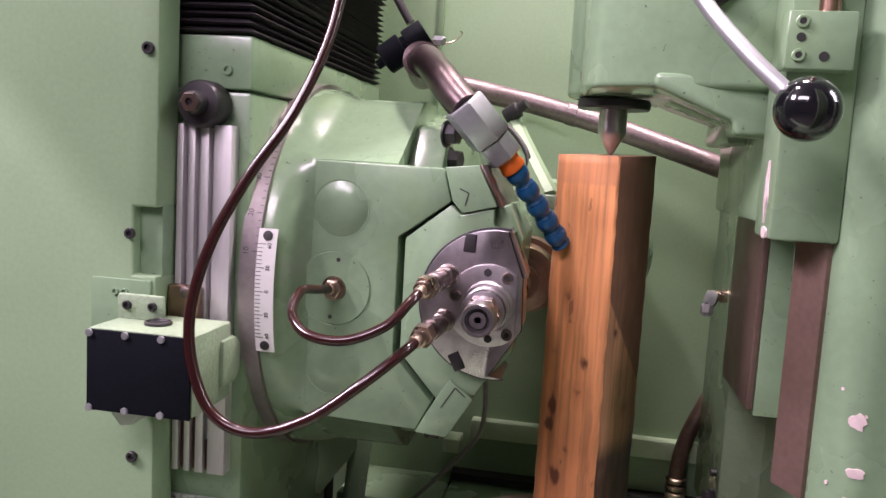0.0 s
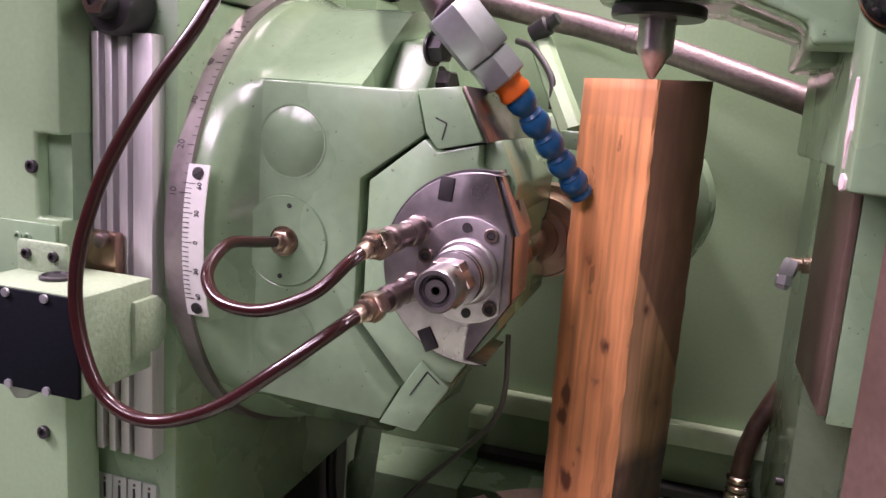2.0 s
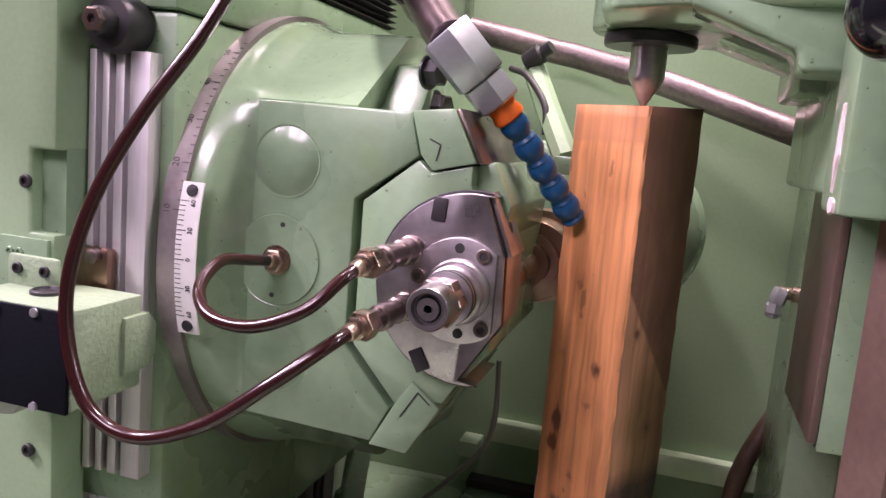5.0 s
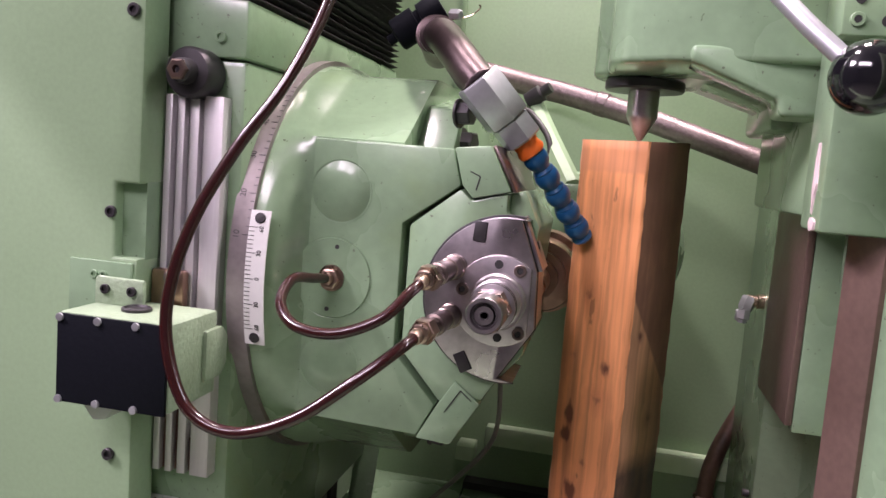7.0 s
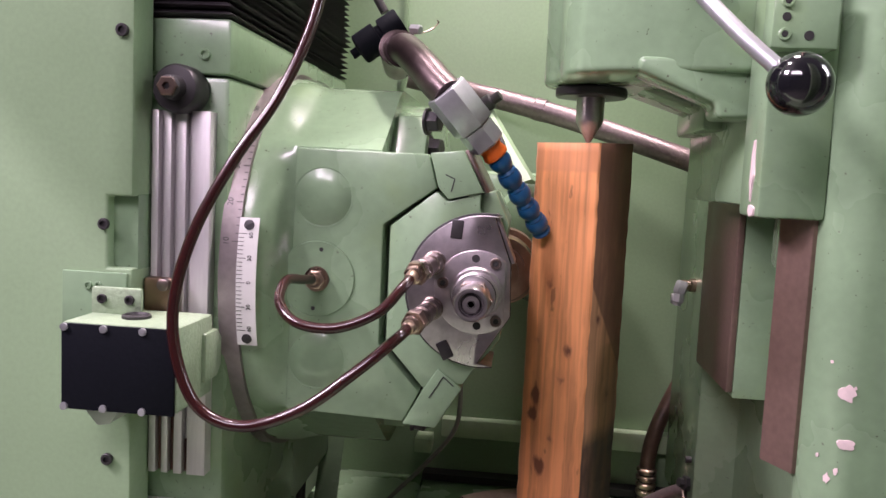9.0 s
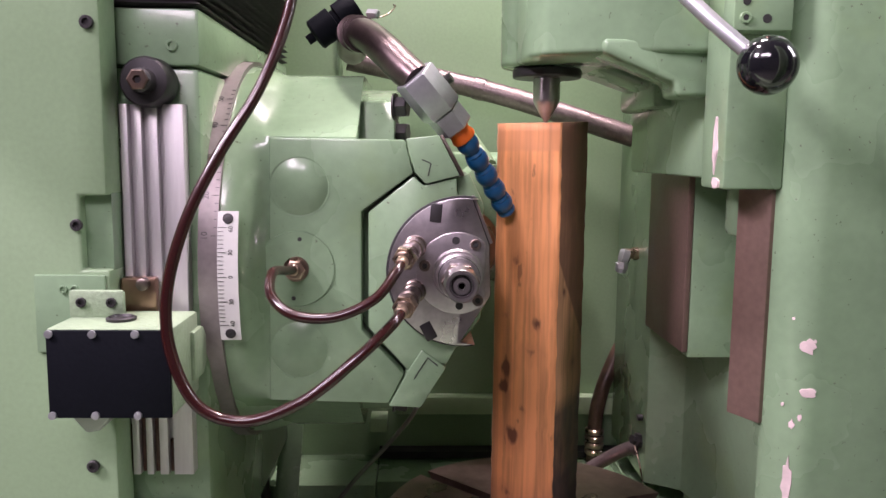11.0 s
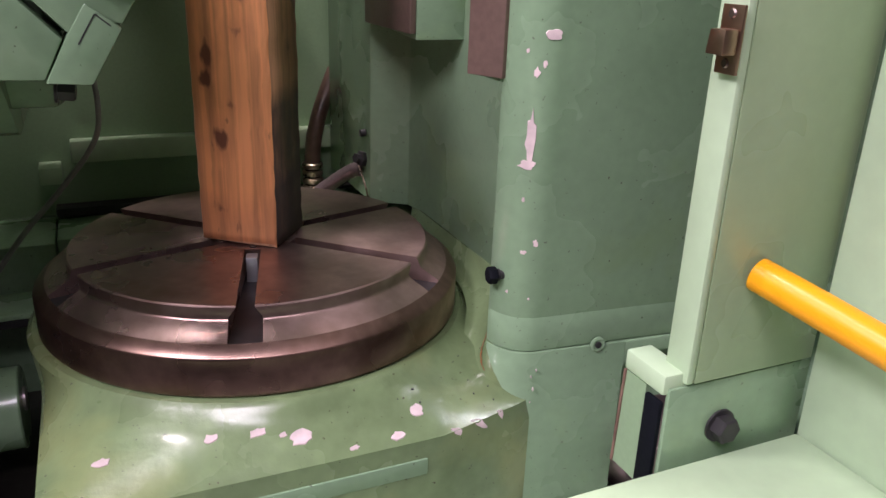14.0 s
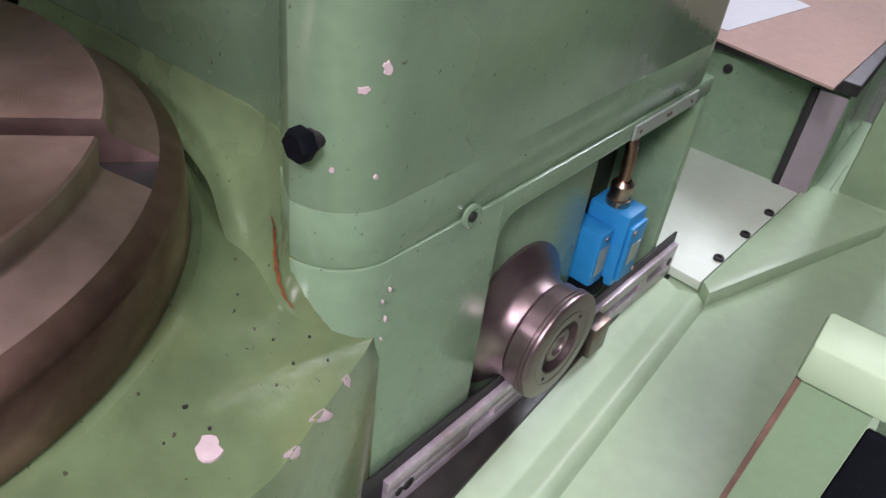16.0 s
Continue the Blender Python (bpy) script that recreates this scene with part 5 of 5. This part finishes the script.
def rotary_table():
    ob = thing("rotary_table", "round dark steel rotary table with six radial slots", "rotary table", at=(0, 0, 0.842))
    part("rim", lathe([(0.10, -0.008), (0.2285, -0.008), (0.2300, -0.006), (0.2300, 0.0290), (0.2285, 0.0315), (0.2180, 0.0400), (0.2180, 0.036), (0.05, 0.036)], (0, 0, 0.842), (0, 0, 1), 144), RIM, ob, "dark oily brown outer rim")
    prof = [(0.048, 0.8785), (0.048, 0.9075), (0.0485, TOP), (0.10, TOP), (0.15, TOP), (0.1935, TOP), (0.1950, 0.9065), (0.1955, 0.8965), (0.1975, 0.8938), (0.2180, 0.8822), (0.2180, 0.8785)]
    hw = lambda r: 0.0085 if r < 0.1951 else 0.0155
    for s in range(6):
        a0, a1 = radians(TABLE_TURN + 60 * s), radians(TABLE_TURN + 60 * (s + 1))
        bm = bmesh.new()
        cols = 22
        grid = []
        for r, z in prof:
            off = math.asin(hw(r) / r)
            row = []
            for k in range(cols + 1):
                a = a0 + off + (a1 - a0 - 2 * off) * k / cols
                row.append(bm.verts.new((r * math.cos(a), r * math.sin(a), z)))
            grid.append(row)
        for p, q in zip(grid, grid[1:]):
            for k in range(cols):
                bm.faces.new((p[k], p[k + 1], q[k + 1], q[k]))
        bm.faces.new([g[0] for g in grid]), bm.faces.new([g[-1] for g in grid])
        for k in range(cols):
            bm.faces.new((grid[0][k], grid[0][k + 1], grid[-1][k + 1], grid[-1][k]))
        part("sector", finish(bm), TABLE, ob)
        ca, sa = math.cos(a0), math.sin(a0)
        part("slot_floor", box(0.045, 0.2185, -0.0155, 0.0155, 0.8775, 0.8792), BLACK_STEEL, ob, m=Matrix.Rotation(a0, 4, "Z"))
    part("hub", lathe([(0.0475, 0), (0.0475, 0.0262), (0.046, 0.0268), (0.020, 0.0268), (0.019, 0.020), (0, 0.020)], (0, 0, 0.8805), (0, 0, 1), 64), TABLE, ob)
    for k in range(6):
        a = radians(TABLE_TURN + 60 * k)
        socket_screw((0.0405 * math.cos(a), 0.0405 * math.sin(a), 0.9065), (0, 0, 1), 0.0042, ob, STEEL_DARK)
    a = radians(TABLE_TURN)
    part("slot_block", box(0.057, 0.073, -0.006, 0.006, 0.879, 0.9065, 0.001), ZINC, ob, "small bright block in a slot", m=Matrix.Rotation(a, 4, "Z"))
    return ob


rotary_table()

WOOD_A = wood_material("knotty_pine_orange", (0.86, 0.365, 0.145), (0.40, 0.145, 0.065), 0.64,
                       [(-0.0390, 0.010, 0.333, 0.005), (-0.0390, 0.006, 0.300, 0.003), (-0.0390, -0.020, 0.262, 0.0035), (-0.0390, 0.026, 0.268, 0.003), (-0.0390, 0.002, 0.152, 0.003), (-0.0390, -0.012, 0.225, 0.007), (-0.0390, 0.023, 0.202, 0.008), (-0.0390, 0.028, 0.176, 0.005), (-0.0390, 0.016, 0.118, 0.010), (-0.0390, 0.018, 0.040, 0.006)],
                       [((0, 0, 1, -0.468), 0.002, (0.56, 0.24, 0.11), 0.55), ((0, 1, 0, -0.036), 0.004, (0.40, 0.18, 0.09), 0.45), ((0, 0, -1, 0.05), 0.02, (0.30, 0.13, 0.08), 0.35)])
# zones: darker past a slanted plane, in two steps towards the foot, and near the top
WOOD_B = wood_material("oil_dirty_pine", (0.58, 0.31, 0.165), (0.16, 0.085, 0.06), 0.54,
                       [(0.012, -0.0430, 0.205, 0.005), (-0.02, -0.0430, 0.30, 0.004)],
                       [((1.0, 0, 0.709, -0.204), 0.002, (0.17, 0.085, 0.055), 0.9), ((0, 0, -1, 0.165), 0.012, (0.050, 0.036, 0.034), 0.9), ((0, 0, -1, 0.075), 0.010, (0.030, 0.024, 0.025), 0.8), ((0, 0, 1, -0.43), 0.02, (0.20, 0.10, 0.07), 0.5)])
WOOD_C = wood_material("pale_pine", (0.70, 0.40, 0.24), (0.30, 0.15, 0.09), 0.60, [(0.0390, 0.0, 0.1, 0.009)], [])


def timber():
    """Rectangular timber; each face has a look of its own."""
    ob = thing("timber_post", "rectangular pine post, knotty and oil stained, standing on table", "timber post", at=(0, 0, TOP))
    h, g, ch = 0.0390, 0.0430, 0.0020
    plan = [(-h, -g + ch), (-h + ch, -g), (h - ch, -g), (h, -g + ch), (h, g - ch), (h - ch, g), (-h + ch, g), (-h, g - ch)]
    bm = bmesh.new()
    rng = random.Random(5)
    rings = []
    for k in range(41):
        z = POST * k / 40
        w = 0.0007
        ring = []
        for i, (x, y) in enumerate(plan):
            if i in (3, 4):      # waney far edge
                x -= 0.010 * max(0, math.sin(min(1, max(0, (0.27 - z) / 0.2)) * math.pi)) if i == 3 else 0
            lift = 0.004 if k == 0 and i in (0, 7, 6) else 0
            ring.append(bm.verts.new((x + rng.uniform(-w, w), y + rng.uniform(-w, w), z + lift + (0.002 * x / h if k == 40 else 0))))
        rings.append(ring)
    for p, q in zip(rings, rings[1:]):
        for k in range(8):
            j = (k + 1) % 8
            f = bm.faces.new((p[k], p[j], q[j], q[k]))
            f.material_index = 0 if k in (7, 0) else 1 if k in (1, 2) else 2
            f.smooth = k % 2 == 1
    bm.faces.new(rings[0]).material_index = 2
    bm.faces.new(rings[-1]).material_index = 2
    bmesh.ops.recalc_face_normals(bm, faces=bm.faces)
    me = bpy.data.meshes.new("post")
    bm.to_mesh(me)
    bm.free()
    for m in (WOOD_A, WOOD_B, WOOD_C):
        me.materials.append(m)
    post = new("post", me)
    post.parent = ob
    post.matrix_basis = Matrix.Translation((0, 0, 0.0006)) @ Matrix.Rotation(radians(55), 4, "Z")
    return ob


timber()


# ---- door, handle, tray ----
def machine_door():
    ob = thing("machine_door", "pale green sheet metal door with brass latch", "machine door", at=(0.25, -0.48, 0.95))
    part("door_skin", box(0.206, 0.312, -0.492, -0.488, 0.953, 1.9, 0.001), DOOR, ob)
    part("door_edge", box(0.199, 0.2058, -0.492, -0.469, 0.953, 1.9, 0.002), TRAY, ob)
    part("door_foot", box(0.184, 0.2055, -0.488, -0.446, 0.946, 0.961, 0.002), TRAY, ob)
    part("guide_tongue", prism([(-0.4485, 0.9455), (-0.4455, 0.868), (-0.470, 0.868), (-0.470, 0.9455)], "x", 0.1850, 0.1880), GREEN_FLAT, ob)
    part("rusty_edge", prism([(-0.4465, 0.9455), (-0.4435, 0.868), (-0.4454, 0.868), (-0.4484, 0.9455)], "x", 0.1838, 0.1884), RUSTY, ob, "bare rusty sheet edge")
    part("clamp_strip", box(0.1840, 0.1879, -0.486, -0.4705, 0.868, 0.940, 0.001), BLACK, ob, "black rubber clamp strip")
    part("lower_plate", box(0.188, 0.315, -0.490, -0.486, 0.86, 0.951, 0.001), GREEN, ob)
    la = part("latch_plate", box(0.1935, 0.1957, -0.495, -0.478, 1.155, 1.193, 0.0006), COPPERY, ob, "brass latch plate")
    part("latch_bolt", prism([(-0.494, 1.166), (-0.480, 1.166), (-0.482, 1.180), (-0.494, 1.180)], "x", 0.183, 0.1934, 0.001), COPPERY, la)
    for z in (1.161, 1.188):
        part("screw", lathe([(0, 0), (0.003, 0), (0.0022, 0.001), (0, 0.001)], (0.1934, -0.4865, z), (-1, 0, 0), 12), STEEL_DARK, la)
    hex_head((0.236, -0.4905, 0.914), (0, -1, 0), 0.010, 0.011, ob, BLACK_STEEL)
    return ob


door = machine_door()
door.location += Vector((-0.013, -0.009, -0.003))


def yellow_handle():
    ob = thing("grab_handle", "bright yellow enamelled tubular grab handle", "handle", at=(0.24, -0.5, 1.02))
    part("tube", tube(spline([(0.243, -0.4925, 1.020), (0.252, -0.54, 1.012), (0.262, -0.60, 1.002), (0.275, -0.68, 0.99)], 6), 0.0115, 24), YELLOW, ob)
    return ob


handle = yellow_handle()
handle.location += Vector((-0.012, -0.009, 0.004))


# ---- tray and what stands behind ----
def coolant_tray():
    ob = thing("coolant_tray", "pale green chip tray in front of the column, with raised rims", "tray", at=(0.6, -0.4, 0.55))
    part("tray_floor", box(-0.30, 1.30, -0.60, -0.30, 0.555, 0.585, 0.002), TRAY, ob)
    part("ridge", prism([(-0.352, 0.584), (-0.346, 0.594), (-0.338, 0.598), (-0.326, 0.595), (-0.318, 0.592), (-0.306, 0.597), (-0.294, 0.6005), (-0.20, 0.600), (-0.20, 0.57), (-0.352, 0.57)], "x", -0.30, 0.66, 0.003), TRAY, ob)
    part("gutter", box(0.18, 0.68, -0.292, -0.262, 0.5995, 0.6045, 0.001), OIL_AND_VOID, ob, "oily black gutter under the trip bar")
    part("pan", prism([(0.675, -0.335), (0.965, -0.362), (1.06, -0.17), (0.69, -0.17)], "z", 0.590, 0.602, 0.001), PAN, ob, "very pale green sheet metal pan")
    for x, y in ((0.73, -0.334), (0.80, -0.3405), (0.87, -0.347)):
        socket_screw((x, y, 0.602), (0, 0, 1), 0.006, ob)
    part("pan_rim", prism([(0.66, -0.350), (0.675, -0.337), (0.966, -0.364), (0.985, -0.375), (0.98, -0.47), (0.96, -0.47)], "z", 0.584, 0.605, 0.001), TRAY, ob)
    part("back_rim", prism([(0.62, -0.19), (0.62, -0.175), (1.10, -0.150), (1.10, -0.165)], "z", 0.59, 0.70, 0.002), TRAY, ob)
    part("end_rim", prism([(0.985, -0.36), (1.0, -0.36), (1.10, -0.15), (1.085, -0.15)], "z", 0.59, 0.66, 0.002), TRAY, ob)
    return ob


coolant_tray()


def enclosure_post():
    ob = thing("enclosure_post", "pale green square enclosure post on the tray rim", "post", at=(1.05, -0.42, 0.58))
    part("upright", box(1.0, 1.09, -0.50, -0.40, 0.585, 1.9, 0.004), TRAY, ob)
    part("base_weld", box(0.99, 1.10, -0.51, -0.39, 0.585, 0.60, 0.004), TRAY, ob)
    return ob


enclosure_post()


def bench():
    ob = thing("control_cabinet", "green cabinet with flat top behind the machine", "cabinet", at=(1.3, 0.1, 0))
    part("body", box(0.955, 1.90, -0.37, 0.60, 0.0, 0.745, 0.006), GREEN, ob)
    part("top_edge", box(0.945, 1.90, -0.375, 0.60, 0.746, 0.762, 0.002), BLACK_STEEL, ob)
    part("end_panel", box(0.950, 0.9535, -0.368, -0.334, 0.05, 0.74, 0.001), LILAC, ob)
    part("corner_strip", box(0.9495, 0.9538, -0.3335, -0.324, 0.05, 0.74, 0.001), BLACK_STEEL, ob)
    socket_screw((0.9545, -0.22, 0.725), (-1, 0, 0), 0.006, ob)
    return ob


bench()
tagged(part("cardboard_sheet", prism([(0.900, -0.352), (0.932, -0.19), (0.96, 0.0), (1.0, 0.55), (1.85, 0.55), (1.85, -0.40)], "z", 0.7625, 0.7655), CARD), "pinkish brown cardboard sheet lying on the cabinet", "cardboard")
tagged(part("paper_sheet", prism([(0.965, -0.20), (0.99, -0.08), (1.22, -0.10), (1.17, -0.25)], "z", 0.766, 0.7668), PAPER), "white printed sheet of paper on the cardboard", "paper")


def front_frame():
    ob = thing("machine_enclosure", "pale green welded enclosure frame with chipped edges", "frame", at=(0.3, -0.55, 0.86))
    part("sill", box(-0.75, 0.2935, -0.60, -0.507, 0.862, 0.893, 0.003), TRAY, ob)
    part("post", box(0.294, 0.372, -0.62, -0.505, 0.862, 1.9, 0.004), TRAY, ob)
    for k, z in enumerate((0.93, 1.0, 1.12)):
        chip(-0.618, z, 0.004, 0.02, lambda u, v, d: (0.2938 - d, u, v), ob, 140 + k)
    return ob


front_frame()

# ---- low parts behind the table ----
# two added black boxes: the deep shade under the slide, put in as colour
structure("void_floor", box(-1.4, -0.23, -0.18, 0.30, 0.55, 0.60), OIL_AND_VOID, "black slab painting the dark void below the slide")
structure("void_side", box(-0.56, -0.46, -0.18, 0.42, 0.4, 0.93), OIL_AND_VOID, "black block painting the dark void beside the column")


def telescopic_cover():
    ob = thing("telescopic_cover", "dark brown oily steel way cover below the slide", "way cover", at=(-0.41, -0.1, 0.6))
    part("upper_cover", box(-0.450, -0.372, -0.178, -0.02, 0.72, 0.9035, 0.004), STEEL_DARK, ob)
    part("lower_cover", box(-0.446, -0.378, -0.172, -0.02, 0.45, 0.7195, 0.004), STEEL_DARK, ob)
    part("wiper", prism([(-0.452, 0.902), (-0.40, 0.905), (-0.372, 0.9045), (-0.372, 0.898), (-0.41, 0.893), (-0.452, 0.897)], "y", -0.19, -0.175, 0.001), WHITE, ob, "torn whitish wiper lip")
    return ob


telescopic_cover()


def feed_shaft():
    ob = thing("feed_shaft", "oily steel feed shaft with green hub", "shaft", at=(-0.35, 0.1, 0.715))
    part("shaft", lathe([(0.014, 0), (0.014, 0.20)], (-0.46, 0.06, 0.715), (1, 0, 0), 24), STEEL, ob)
    part("hub", lathe([(0.046, 0), (0.048, 0.002), (0.048, 0.05), (0.046, 0.052)], (-0.315, 0.06, 0.705), (1, 0, 0), 40), GREEN, ob)
    return ob


feed_shaft()


def rear_panel():
    ob = thing("rear_guard", "green sheet metal guard with bent edge behind the slide", "guard", at=(-0.38, 0.28, 0.7))
    part("sheet", prism([(-0.405, 0.60), (-0.365, 0.60), (-0.335, 0.95), (-0.372, 0.95)], "y", 0.268, 0.272, 0.001), GREEN, ob)
    part("lip", box(-0.37, -0.235, 0.20, 0.275, 0.752, 0.76, 0.002), GREEN, ob)
    part("lip_gap", box(-0.37, -0.235, 0.199, 0.2745, 0.742, 0.7515), INK, ob)
    return ob


rear_panel()
structure("back_sill", box(-0.40, -0.221, 0.285, 0.4195, 0.50, 0.822, 0.003), GREEN, "yellowish green lower wall of the enclosure")
structure("guide_end", box(-0.235, -0.205, 0.375, 0.4185, 0.880, 0.905, 0.002), TRAY, "cut end of the ledge rail")


def cable(name, pts, r, mat_, label, category, ribs=0.0, step=0.0):
    return tagged(part(name, tube(spline(pts, 10), r, 14, ribs, step), mat_), label, category, "cables and hoses behind the table")


cable("cable", [(-0.392, 0.24, 0.99), (-0.388, 0.21, 0.93), (-0.386, 0.20, 0.84), (-0.374, 0.20, 0.78), (-0.352, 0.20, 0.735), (-0.34, 0.20, 0.72)], 0.0075, RUBBER, "thick black oily cable hanging behind the slide", "cable")
cable("cable", [(-0.150, 0.21, 1.09), (-0.146, 0.20, 1.02), (-0.157, 0.20, 0.976), (-0.20, 0.205, 0.92), (-0.249, 0.20, 0.867), (-0.30, 0.195, 0.80), (-0.345, 0.19, 0.735)], 0.0034, GREYCABLE, "thin grey cable hanging across the enclosure wall", "cable")


def rear_hose():
    ob = thing("suction_hose", "brown rubber hose with ringed brass end", "hose", at=(0.165, 0.37, 0.82))
    part("hose", tube(spline([(0.215, 0.405, 1.03), (0.195, 0.395, 0.99), (0.178, 0.385, 0.95), (0.168, 0.38, 0.90), (0.166, 0.38, 0.80)], 10), 0.0130, 18), HOSE, ob)
    for k in range(4):
        part("ring", lathe([(0.0145, 0), (0.0170, 0.002), (0.0170, 0.008), (0.0145, 0.010)], (0.167, 0.38, 0.838 + k * 0.0125), (0, 0, 1), 28), BRASSY, ob)
    return ob


rear_hose()
cable("braided_hose", [(0.10, 0.26, 0.835), (0.114, 0.25, 0.853), (0.150, 0.235, 0.885), (0.182, 0.215, 0.912), (0.194, 0.20, 0.917)], 0.0105, CONDUIT, "grey braided hose joined to the column", "hose", 0.0004, 0.004)


def pipe_joint():
    ob = thing("hose_fitting", "small dark fitting with screw on the column edge", "fitting", at=(0.19, 0.196, 0.93))
    part("body", lathe([(0.011, 0), (0.011, 0.012), (0.007, 0.014), (0.007, 0.02)], (0.197, 0.19, 0.935), (-1, -0.3, 0.2), 6, flat=6), BLACK_STEEL, ob)
    part("screw", lathe([(0.005, 0), (0.005, 0.008), (0, 0.008)], (0.192, 0.18, 0.975), (-1, 0, 0), 14), BLACK_STEEL, ob)
    part("wire", tube(spline([(0.185, 0.195, 0.93), (0.19, 0.175, 0.90), (0.195, 0.17, 0.87)], 8), 0.0012, 8), BRASSY, ob)
    return ob


pipe_joint()


def elbow_fitting():
    ob = thing("lubrication_elbow", "plated lubrication elbow fitting on the column wall", "fitting", at=(0.18, 0.232, 1.21))
    part("stub", lathe([(0.010, 0), (0.010, 0.014), (0.008, 0.015), (0.008, 0.028)], (0.190, 0.232, 1.217), (-1, -0.1, 0), 18), BRASSY, ob)
    part("elbow", lathe([(0.0085, 0), (0.010, 0.004), (0.010, 0.016), (0.0085, 0.02)], (0.166, 0.230, 1.222), (-0.3, -0.2, -1), 6, flat=6), ZINC, ob)
    part("nut", lathe([(0.009, 0), (0.009, 0.012), (0.006, 0.013), (0.006, 0.018)], (0.160, 0.226, 1.204), (-0.1, -0.1, -1), 6, flat=6), ZINC, ob)
    part("tee", box(0.150, 0.166, 0.222, 0.236, 1.188, 1.203, 0.002), ZINC, ob)
    return ob


elbow = elbow_fitting()
elbow.location += Vector((0.010, 0.018, 0.002))
